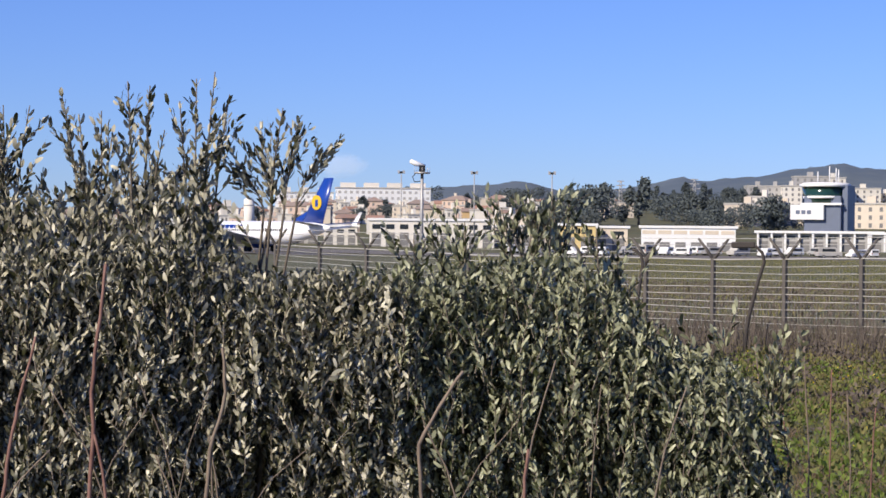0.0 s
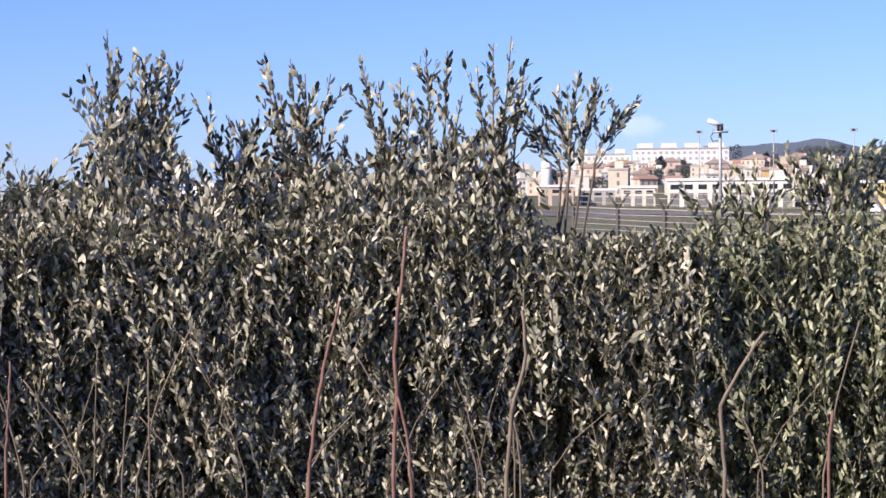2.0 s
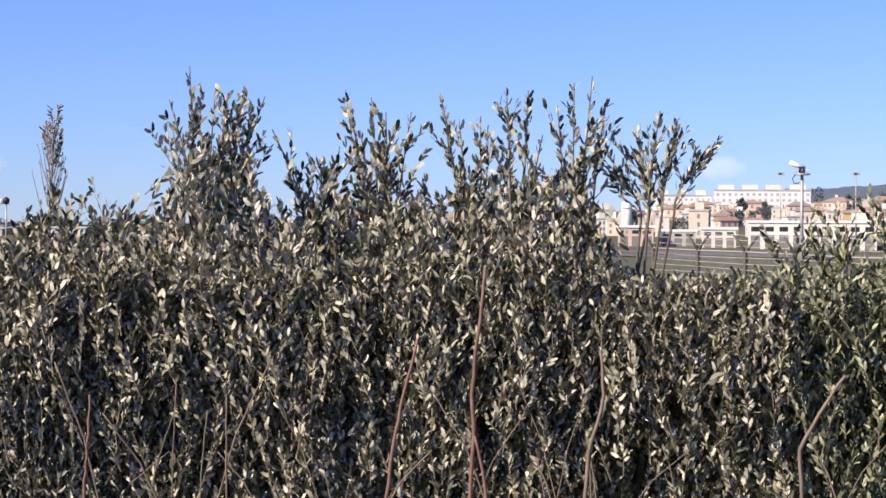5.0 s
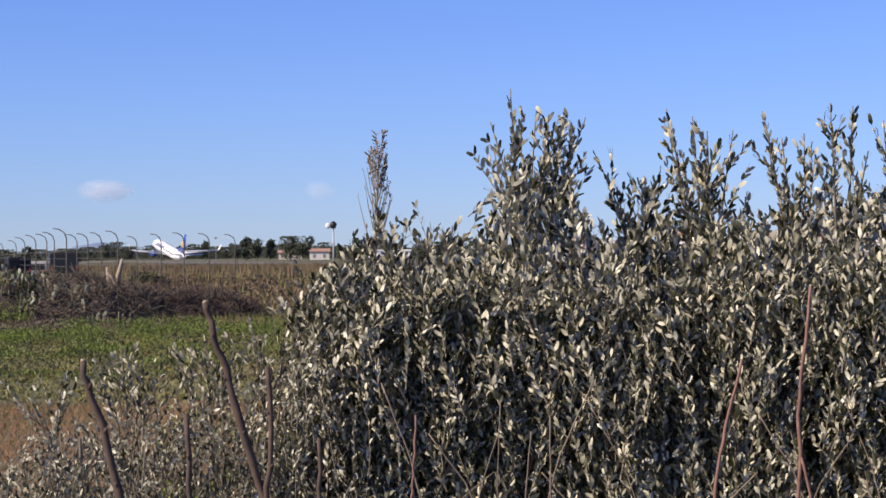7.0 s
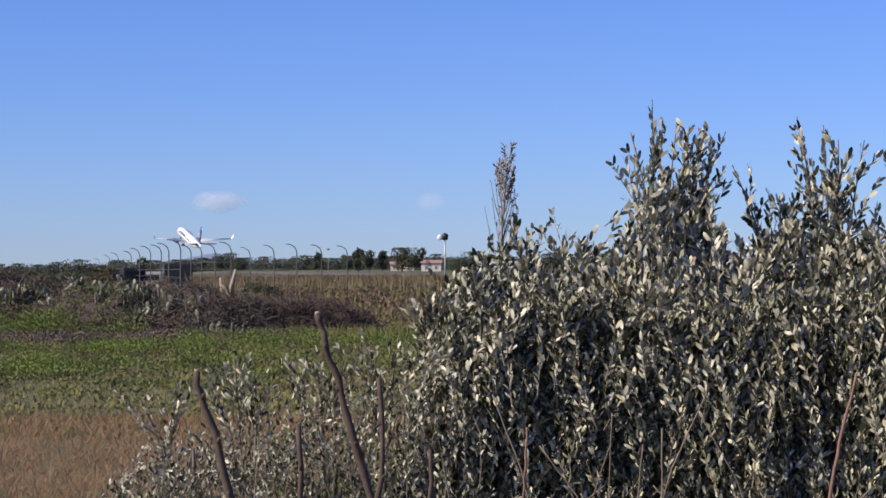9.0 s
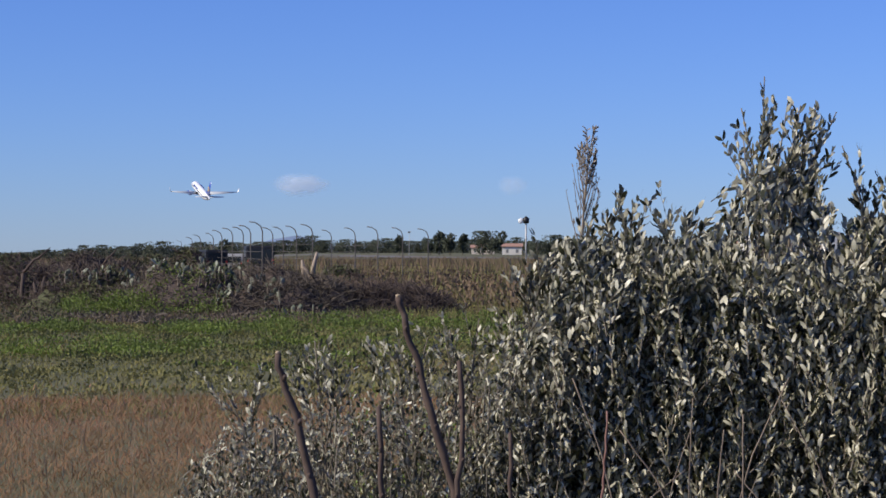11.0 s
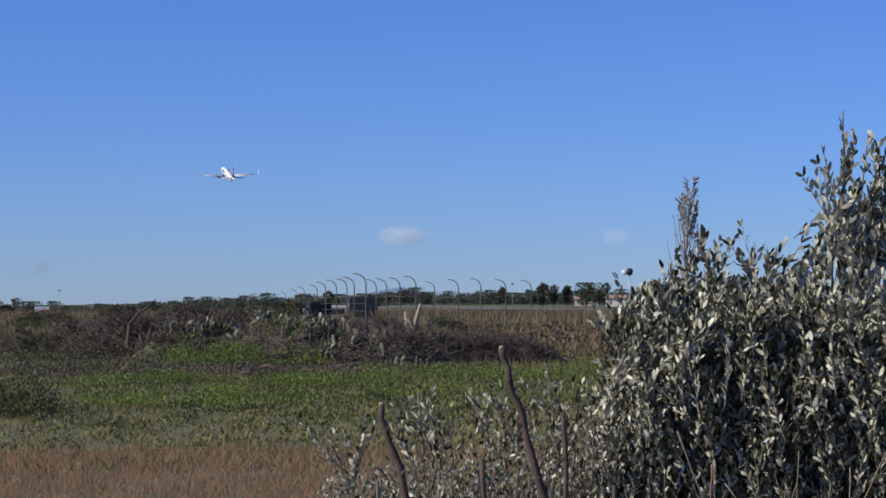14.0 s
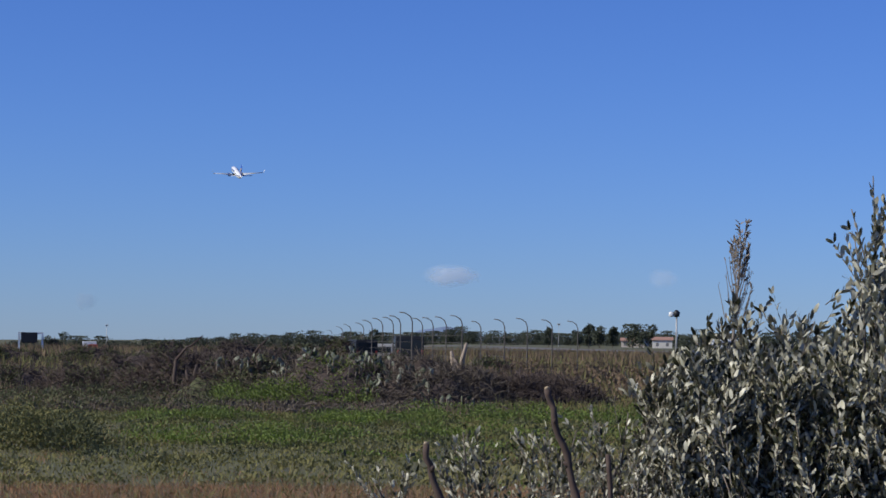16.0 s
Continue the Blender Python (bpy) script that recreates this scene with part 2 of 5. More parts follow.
def blades(base, height, width, lean, rng):
    """Grass blades: two-piece tapering strips."""
    n = len(base)
    a = rng.uniform(0, 6.2832, n)
    w = np.stack([np.cos(a), np.sin(a), np.zeros(n)], 1) * width[:, None] * 0.5
    b = rng.uniform(0, 6.2832, n)
    off = np.stack([np.cos(b), np.sin(b), np.zeros(n)], 1) * (lean * height)[:, None]
    zz = np.zeros((n, 3))
    zz[:, 2] = height
    v = np.empty((n, 5, 3))
    v[:, 0], v[:, 1] = base - w, base + w
    v[:, 2], v[:, 3] = base + 0.55 * zz + off * 0.3 - 0.8 * w, base + 0.55 * zz + off * 0.3 + 0.8 * w
    v[:, 4] = base + zz + off
    tri = np.array([[0, 1, 3], [0, 3, 2], [2, 3, 4]])
    return v.reshape(-1, 3), (np.arange(n)[:, None, None] * 5 + tri[None]).reshape(-1, 3)


def join(pieces):
    vs, fs, k = [], [], 0
    for v, f in pieces:
        vs.append(v)
        fs.append(f + k)
        k += len(v)
    return np.concatenate(vs), np.concatenate(fs)


# ---- the land ----
def ground_sheet():
    radii = [0.0] + [2.0 * 1.09 ** i for i in range(92)]
    heads = [-60 + i * 1.5 for i in range(81)] + [60 + 10 * i for i in range(1, 24)]
    verts, faces = [], []
    for r in radii:
        for h in heads:
            p = at(h, r)
            verts.append((p.x, p.y, land(p.x, p.y)))
    n = len(heads)
    for i in range(len(radii) - 1):
        for j in range(n):
            k = (j + 1) % n
            faces.append((i * n + j, i * n + k, (i + 1) * n + k, (i + 1) * n + j))
    ob = raw("ground", verts, faces, GROUND, smooth=True)
    return tagged(ob, "dry grass and soil of a flat airfield", "ground", kind="structure")


ground_sheet()


def strip(name, a, b, width, mat, label, category):
    """A paved strip laid just over the ground between two points."""
    a, b = Vector(a), Vector(b)
    d = (b - a).normalized()
    s = Vector((d.y, -d.x, 0)) * width / 2
    n, verts, faces = 60, [], []
    for i in range(n + 1):
        p = a.lerp(b, i / n)
        for q in (p - s, p + s):
            verts.append((q.x, q.y, land(q.x, q.y) + 0.12))
    for i in range(n):
        faces.append((2 * i, 2 * i + 1, 2 * i + 3, 2 * i + 2))
    return tagged(raw(name, verts, faces, mat), label, category, kind="structure")


RUN_AZ, RUN_OFF = -36.43, 225.6
RUN = Vector((math.sin(radians(RUN_AZ)), math.cos(radians(RUN_AZ)), 0))
RUN_SIDE = Vector((RUN.y, -RUN.x, 0))
strip("runway", RUN_SIDE * RUN_OFF - RUN * 200, RUN_SIDE * RUN_OFF + RUN * 1500, 45, TARMAC, "grey asphalt runway between grass strips", "runway")
strip("apron", on_land(0, 440), on_land(32, 440), 60, TARMAC, "pale concrete apron before the terminal", "apron")


# ---- hills and far woods ----
def ridge(name, table, dist, depth, label, seed, mat):
    """A wooded ridge whose skyline follows the table of headings and heights."""
    n, m = 160, 14
    a0, a1 = table[0][0], table[-1][0]
    verts, faces = [], []
    for j in range(m + 1):
        s = j / m
        for i in range(n + 1):
            a = a0 + (a1 - a0) * i / n
            p = at(a, dist + depth * s)
            top = EYE.z + dist * math.tan(radians(lerp(a, table) - 1.15)) * (1 + depth / dist)
            base = land(p.x, p.y) - 3
            h = base + (top - base) * math.sin(1.5708 * s) + noise.noise((i * 0.3, s * 6, seed)) * 5 * s + noise.noise((i * 1.4, s * 17, seed)) * 3 * s
            verts.append((p.x, p.y, h))
    for j in range(m):
        for i in range(n):
            k = j * (n + 1) + i
            faces.append((k, k + 1, k + n + 2, k + n + 1))
    return tagged(raw(name, verts, faces, mat, smooth=True), label, "hill", kind="structure")


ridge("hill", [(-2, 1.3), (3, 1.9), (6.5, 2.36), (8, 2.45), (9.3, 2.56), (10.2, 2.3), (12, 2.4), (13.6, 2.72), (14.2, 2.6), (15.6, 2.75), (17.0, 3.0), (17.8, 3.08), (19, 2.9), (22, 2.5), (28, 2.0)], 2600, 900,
      "low wooded hill with haze-tinted colour behind the town", 3, HAZED_HILL)
ridge("hill", [(-60, 0.7), (-36, 0.8), (-24, 1.2), (-22.5, 1.3), (-21.9, 1.55), (-21.6, 1.48), (-21.2, 1.62), (-20.7, 1.3), (-18, 1.25), (-8, 1.3), (0, 1.3)], 3600, 500, "faint haze-blue hill on the horizon", 8, HAZE_BLUE_HILL)


def make_tree(height, spread, seed, slim=False, mat=None):
    rng = np.random.default_rng(seed)
    ob = thing("tree", "dark green leafy tree at the airfield edge", "tree", group="trees along the horizon")
    bm = tubed(curve_points((0, 0, -0.3), (0, 0, height * 0.75), 0.2, 6, 0.1, seed), [0.03 * height * (1 - 0.13 * i) for i in range(6)], 5)
    for k in range(5):
        a = k * 1.26 + seed
        z = height * (0.3 + 0.08 * k)
        tube(bm, [(0, 0, z), (math.cos(a) * spread * 0.3, math.sin(a) * spread * 0.3, z + height * 0.18)], [0.012 * height, 0.004 * height], 4)
    part("trunk", bm, BARK, ob)
    lumps = 9 if not slim else 7
    pts = []
    for k in range(lumps):
        c = np.array([rng.normal(0, spread * 0.2), rng.normal(0, spread * 0.2), height * rng.uniform(0.3, 0.86)])
        r = spread * rng.uniform(0.16, 0.3)
        q = rng.normal(size=(150, 3))
        q /= np.linalg.norm(q, axis=1, keepdims=True)
        pts.append(c + q * r * rng.uniform(0.55, 1.05, (150, 1)) * np.array([1, 1, 1.0 if not slim else 1.8]))
    b = np.concatenate(pts)
    b[:, 2] = np.clip(b[:, 2], height * 0.08, height)
    n = len(b)
    v, f = leaves(b, rng.normal(size=(n, 3)) + [0, 0, 0.3], rng.uniform(0.5, 1.1, n) * height * 0.1, rng.uniform(0.5, 0.9, n) * height * 0.08, rng, 0.25, True)
    raw("crown", v, f, mat or FOLIAGE, ob, kind="stuff")
    return ob


def plant_trees():
    rnd = random.Random(5)
    kinds = [make_tree(8, 12, 1), make_tree(7, 14, 2), make_tree(10, 8, 3), make_tree(9, 15, 4), make_tree(12, 5, 6, True), make_tree(8, 12, 11, False, HAZED_LEAF), make_tree(10, 9, 12, False, HAZED_LEAF), make_tree(9, 15, 13, False, HAZED_LEAF), make_tree(12, 6, 14, True, HAZED_LEAF)]
    for ob in kinds[5:]:
        tagged(ob, "haze-tinted green leafy tree before the hills", "tree", "trees before the hills")
    used = set()

    def put(k, az, dist, size, dz=0.0):
        p = on_land(az, dist)
        m = pose(p.x, p.y, p.z + dz, 0, 0, rnd.uniform(0, 360))
        if k in used:
            ob = copy_thing(kinds[k], m)
        else:
            ob = kinds[k]
            ob.matrix_basis = m
            used.add(k)
        ob.scale = (size, size, size)

    # the long low wood behind the left of the airfield
    a = -44.0
    while a < -5:
        put(rnd.choice((0, 1, 3)), a, 1180 + rnd.uniform(-90, 60), rnd.uniform(0.9, 1.15), -1.2)
        a += rnd.uniform(0.16, 0.27)
    # taller clumps against the sky
    for az, d, k, s in ((-17.75, 900, 2, 0.8), (-17.5, 920, 4, 0.85), (-17.2, 900, 2, 1.0), (-16.85, 910, 4, 0.75), (-16.3, 905, 0, 1.25), (-16.05, 900, 2, 1.1),
                        (-14.7, 820, 1, 0.85), (-14.3, 825, 0, 1.0), (-13.6, 850, 1, 0.9), (-18.6, 900, 4, 0.7),
                        (-5.8, 900, 2, 1.7), (-5.4, 910, 0, 1.9), (-5.1, 900, 2, 1.5), (-23.7, 260, 2, 0.38), (-32.0, 600, 2, 0.7), (-31.4, 640, 0, 0.7)):
        put(k, az, d, s)
    # woods before the hills on the right
    for i in range(84):
        az = rnd.uniform(8.6, 15.6)
        d = rnd.uniform(720, 1500)
        put(rnd.choice((5, 6, 7, 8)), az, d, rnd.uniform(0.7, 1.2))
    for az, d, k, s in ((10.6, 800, 7, 1.7), (10.9, 810, 5, 1.7), (12.35, 820, 8, 1.5), (15.9, 700, 6, 1.3), (16.15, 702, 5, 1.3), (14.9, 700, 7, 1.0),
                        (6.1, 1190, 7, 1.5), (4.6, 1250, 7, 1.5), (5.0, 1250, 5, 1.2), (-0.4, 1150, 7, 1.5), (0.3, 1150, 5, 1.5)):
        put(k, az, d, s)
    # trees between the houses
    for i in range(34):
        put(rnd.choice((5, 6, 8)), rnd.uniform(-7, 10), rnd.uniform(690, 1150), rnd.uniform(0.6, 0.95))


plant_trees()


# ---- buildings ----
def window_mesh(w, h, mat=HAZED_SHUTTER):
    me = bpy.data.meshes.new("window")
    bm = boxed(-w / 2, w / 2, -0.06, 0.1, 0, h)
    bm.to_mesh(me)
    bm.free()
    me.materials.append(mat)
    return me


WINDOW = window_mesh(1.2, 1.6)
WIDE_WINDOW = window_mesh(2.4, 1.5)
PALE_WINDOW = window_mesh(1.5, 1.4, PLASTER[4])


def add_window(parent, me, x, y, z, rz=0.0):
    ob = new("window", me)
    ob.parent = parent
    ob.matrix_basis = pose(x, y, z, 0, 0, rz)
    return ob


def make_house(w, d, h, plaster, hip=True, floors=2, seed=0):
    """A rendered house that faces -y, with a tiled roof that overhangs."""
    words = {0: "white", 1: "cream", 2: "pink", 3: "ochre", 4: "grey"}
    ob = thing("house", "%s rendered house with a terracotta tiled roof" % words[plaster], "house", group="houses of the town")
    part("wall", boxed(-w / 2, w / 2, -d / 2, d / 2, -4, h), PLASTER[plaster], ob)
    o, rh = 0.5, 0.19 * d
    x0, x1, y0, y1 = -w / 2 - o, w / 2 + o, -d / 2 - o, d / 2 + o
    rx = d / 2 if hip else 0
    vs = [(x0, y0, h), (x1, y0, h), (x1, y1, h), (x0, y1, h), (x0 + rx, 0, h + rh), (x1 - rx, 0, h + rh)]
    vs += [(x, y, z + 0.25) for x, y, z in vs]
    fs = [(6, 7, 11, 10), (8, 9, 10, 11), (7, 8, 11), (9, 6, 10), (0, 1, 7, 6), (1, 2, 8, 7), (2, 3, 9, 8), (3, 0, 6, 9), (0, 3, 2, 1)]
    roof = raw("roof", vs, fs, TERRACOTTA, ob, "terracotta tiled roof")
    if seed % 2:
        part("chimney", boxed(w * 0.2, w * 0.2 + 0.8, 0.6, 1.4, h, h + rh + 1.0), PLASTER[4], roof)
    n = max(2, int(w / 3.2))
    for fl in range(floors):
        for i in range(n):
            add_window(ob, WINDOW, -w / 2 + w * (i + 0.5) / n, -d / 2, 0.9 + fl * 3.0)
    for fl in range(floors):
        add_window(ob, WINDOW, -w / 2, 0, 0.9 + fl * 3.0, -90)
    return ob


def make_block(w, d, floors, plaster, label, name="apartment_building", fh=3.0, cols=0, wide=False, roof_boxes=2, category="building", group="", wall=None, glazing=None):
    """A flat-roofed block with rows of windows, a parapet and plant rooms on the roof."""
    h = floors * fh + 0.5
    ob = thing(name, label, category, group=group)
    part("wall", boxed(-w / 2, w / 2, -d / 2, d / 2, -12, h), wall or PLASTER[plaster], ob)
    roof = part("roof", boxed(-w / 2 - 0.3, w / 2 + 0.3, -d / 2 - 0.3, d / 2 + 0.3, h, h + 0.7), CONCRETE, ob)
    for i in range(roof_boxes):
        x = -w / 2 + w * (i + 0.5) / roof_boxes
        part("plant_room", boxed(x - w * 0.08, x + w * 0.08, -2, 2, h + 0.7, h + 3.2), PLASTER[plaster], roof)
    cols = cols or max(2, int(w / 3.6))
    for fl in range(floors):
        for i in range(cols):
            add_window(ob, glazing or (WIDE_WINDOW if wide else WINDOW), -w / 2 + w * (i + 0.5) / cols, -d / 2, 0.9 + fl * fh)
        for j in range(max(1, int(d / 6))):
            add_window(ob, WINDOW, -w / 2, -d / 2 + d * (j + 0.5) / max(1, int(d / 6)), 0.9 + fl * fh, -90)
    return ob


def place(ob, az, dist, turn=0.0, z=None):
    p = on_land(az, dist)
    ob.matrix_basis = pose(p.x, p.y, p.z if z is None else z, 0, 0, -az + turn)
    return ob


def town():
    rnd = random.Random(11)
    kinds = [make_house(11, 9, 6.3, 0, True, 2, 0), make_house(13, 10, 6.5, 1, True, 2, 1), make_house(10, 9, 6.2, 2, False, 2, 2),
             make_house(15, 10, 9.2, 1, True, 3, 3), make_house(12, 9, 6.4, 3, False, 2, 4), make_house(9, 8, 6.0, 0, False, 2, 5), make_house(16, 11, 9.3, 2, True, 3, 6)]
    for w, fl, pl, lab in ((9, 2, 0, "white flat-roofed house with shuttered windows"), (12, 3, 1, "cream flat-roofed house with shuttered windows"), (8, 3, 0, "narrow white flat-roofed house with three storeys"), (11, 2, 2, "pink flat-roofed house with shuttered windows")):
        kinds.append(make_block(w, 9, fl, pl, lab, "house", 3.0, 3, False, 1, "house", "houses of the town"))
    used = set()
    spots = []
    for row in range(6):
        d = 715 + row * 75
        step = 8.5 / d * 57.3
        a = -9.5 + rnd.uniform(0, 1)
        while a < (9.0 if row < 3 else 12.0):
            spots.append((a + rnd.uniform(-0.25, 0.25), d + rnd.uniform(-36, 36)))
            a += step * rnd.uniform(0.85, 1.5)
    for a, d in spots:
        k = rnd.choice((0, 1, 2, 3, 4, 5, 6, 7, 7, 8, 9, 9, 10))
        p = on_land(a, d)
        m = pose(p.x, p.y, p.z, 0, 0, -a + rnd.choice((0, 0, 90, 20, -25, 180)) + rnd.uniform(-12, 12))
        if k in used:
            ob = copy_thing(kinds[k], m)
        else:
            ob = kinds[k]
            ob.matrix_basis = m
            used.add(k)
        w = rnd.uniform(0.48, 0.78)
        ob.scale = (w, w, rnd.uniform(0.6, 0.95))


town()


def skyline_blocks():
    # long white hospital on the rise
    a = make_block(50, 14, 3, 0, "long white flat-roofed block on the rise behind the town", "hospital", 3.1, 16, False, 4, wall=WHITE, glazing=PALE_WINDOW)
    place(a, 5.35, 1120, 4, EYE.z + 1120 * math.tan(radians(0.72)))
    a = make_block(30, 14, 2, 0, "lower white wing with a flat roof behind the town", "hospital", 3.1, 10, False, 3, wall=WHITE, glazing=PALE_WINDOW)
    place(a, 3.2, 1130, 6, EYE.z + 1130 * math.tan(radians(0.74)))
    # towers and terraces on the right
    for az, d, w, fl, pl, base in ((15.55, 1250, 14, 10, 4, -0.04), (16.02, 1250, 12, 10, 4, -0.04), (16.45, 1240, 11, 10, 0, -0.04), (16.95, 1260, 20, 12, 4, -0.04), (17.55, 1280, 14, 12, 0, -0.04),
                                   (18.35, 1300, 20, 9, 0, 0.1), (18.95, 1310, 16, 8, 0, 0.1), (19.4, 1300, 18, 8, 0, 0.1), (20.2, 1300, 22, 8, 1, 0.1)):
        ob = make_block(w, 13, fl, pl, "tall %s apartment tower among others" % ("grey" if pl == 4 else "pale"), "apartment_building", 3.0, 0, False, 1, "building", "apartment towers")
        place(ob, az, d, 8, EYE.z + d * math.tan(radians(base)))
    for az, d, w, fl, pl in ((15.3, 820, 17, 5, 1), (15.75, 830, 12, 6, 0), (16.3, 840, 15, 5, 1), (18.6, 800, 20, 5, 1), (19.3, 810, 16, 5, 0), (20.0, 800, 18, 5, 1)):
        ob = make_block(w, 12, fl, pl, "pale apartment block with rows of shuttered windows", "apartment_building", 3.0, 0, False, 1, "building", "low apartment blocks")
        place(ob, az, d, -6, EYE.z + d * math.tan(radians(-0.22)))
    # silo
    p = on_land(1.7, 560)
    ob = thing("silo", "tall white cylindrical silo beside the houses", "silo", p)
    part("shell", tubed([(0, 0, -2), (0, 0, 11.2), (0, 0, 11.8)], [1.4, 1.4, 0.5], 20), PLASTER[0], ob)
    part("band", tubed([(0, 0, 9.6), (0, 0, 9.9)], 1.45, 20), STEEL, ob)


skyline_blocks()


def terminal(az, dist, w, d, h, label, bays, mat, canopy=True, top=0, panes=True):
    """A low airport building with a row of bays under a flat canopy."""
    ob = thing("terminal_building", label, "building")
    part("wall", boxed(-w / 2, w / 2, 0, d, -2, h), mat, ob)
    part("roof", boxed(-w / 2 - 0.6, w / 2 + 0.6, -1.2 if canopy else -0.3, d + 0.3, h, h + 0.6), WHITE, ob)
    for i in range(bays):
        x = -w / 2 + w * (i + 0.5) / bays
        bm = boxed(x - w / bays * 0.33, x + w / bays * 0.33, -0.08, 0.2, 0.0, h * (0.55 if panes else 0.4))
        door = part("door", bm, HAZED_SHUTTER, ob, "dark opening")
        if panes:
            part("pane", boxed(x - w / bays * 0.3, x + w / bays * 0.3, -0.05, 0.15, h * 0.68, h * 0.86), PANE, ob)
        else:
            part("frieze_panel", boxed(x - w / bays * 0.42, x + w / bays * 0.42, -0.05, 0.1, h * 0.74, h * 0.9), PLASTER[1], ob, "cream panel")
        if canopy:
            part("column", boxed(x - w / bays * 0.5, x - w / bays * 0.5 + 0.5, -1.0, -0.5, -1, h), WHITE, ob)
    if top:
        part("upper_storey", boxed(-w * 0.3, w * 0.2, 2, d - 2, h + 0.6, h + 0.6 + top), mat, ob)
    return place(ob, az, dist)


terminal(13.7, 505, 22.5, 16, 5.6, "white cargo building with dark loading bays", 6, WHITE, False, 0, False)
terminal(6.7, 520, 31, 14, 6.6, "long pale terminal with a flat roof", 9, PLASTER[0], False)
terminal(8.9, 540, 18, 12, 5.0, "low pale service building with a flat roof", 5, PLASTER[1], False, 2.2)
terminal(10.7, 500, 8.5, 8, 6.0, "small yellow service building", 2, YELLOWPAINT, False)
terminal(11.55, 510, 9, 8, 5.4, "cream shed with a flat roof beside the apron", 2, PLASTER[1], False)
terminal(4.2, 530, 8.5, 9, 4.6, "small white airport shed behind the runway", 3, PLASTER[0], False)
terminal(1.95, 535, 9, 9, 4.8, "small cream airport shed behind the runway", 3, PLASTER[2], False)
terminal(3.1, 545, 9, 9, 3.8, "low grey airport shed behind the runway", 3, PLASTER[4], False)
terminal(-0.6, 540, 28, 12, 5.4, "low pale airport shed behind the runway", 7, PLASTER[0], False)
terminal(-4.4, 560, 26, 12, 5.0, "low white airport shed behind the runway", 6, PLASTER[0], False)
terminal(17.2, 520, 30, 12, 4.4, "low glazed gate building beside the control tower", 9, PLASTER[4], True)
terminal(20.2, 520, 30, 12, 4.2, "low grey gate building on the apron", 9, PLASTER[4], True)


def control_tower(az, dist):
    ob = thing("control_tower", "white control tower with blue shade colour and a glazed cab", "control tower")
    part("base_block", boxed(-8.0, 5, 0, 13, -2, 6.0), CONCRETE, ob)
    # shaft and corner pier have the right side's shade in their colour
    part("shaft", boxed(-2.5, 8.0, 1.5, 12, 6.0, 17.0, 0.1), SHADE_AND_BAR_BLUE, ob, "clad shaft in blue grey shade colour")
    part("white_box", boxed(-6.2, 3.4, 0.2, 8, 10.2, 14.4, 0.1), WHITE, ob, "white cladding with plain dark bars")
    for k in range(3):
        part("lettering_bar", boxed(-4.6 + k * 1.6, -3.4 + k * 1.6, 0.12, 0.18, 11.8, 12.9), SHADE_AND_BAR_BLUE, ob, "dark bar")
    part("corner_pier", boxed(8.0, 9.6, 3, 12, -2, 20, 0.1), SHADE_AND_BAR_BLUE, ob)
    part("lower_balcony", boxed(-3.4, 8.4, 0.6, 12.4, 14.4, 15.0), WHITE, ob)
    cab = tubed([(2.3, 6.2, 15.0), (2.3, 6.2, 16.4), (2.3, 6.2, 19.6)], [5.6, 5.8, 6.6], 10)
    part("cab", cab, GREENGLASS, ob, "dark green tinted glazing")
    part("cab_floor", tubed([(2.3, 6.2, 16.3), (2.3, 6.2, 17.0)], [6.3, 6.3], 10), WHITE, ob)
    roof = part("cab_roof", tubed([(2.3, 6.2, 19.6), (2.3, 6.2, 20.3), (2.3, 6.2, 20.8)], [7.3, 7.3, 6.2], 10), WHITE, ob)
    for x, y, h in ((0.5, 5, 24), (3.6, 6, 25.5), (5.0, 8, 25), (6.2, 6, 24.5)):
        part("aerial", tubed([(x, y, 20.6), (x, y, h)], 0.16, 5), WHITE, roof)
    for k in range(3):
        part("pane", boxed(-7.4 + k * 3.4, -5.2 + k * 3.4, -0.06, 0.2, 1.0, 4.6), PANE, ob)
    return place(ob, az, dist, -14, on_land(az, dist).z - 3.0)


control_tower(17.0, 600)


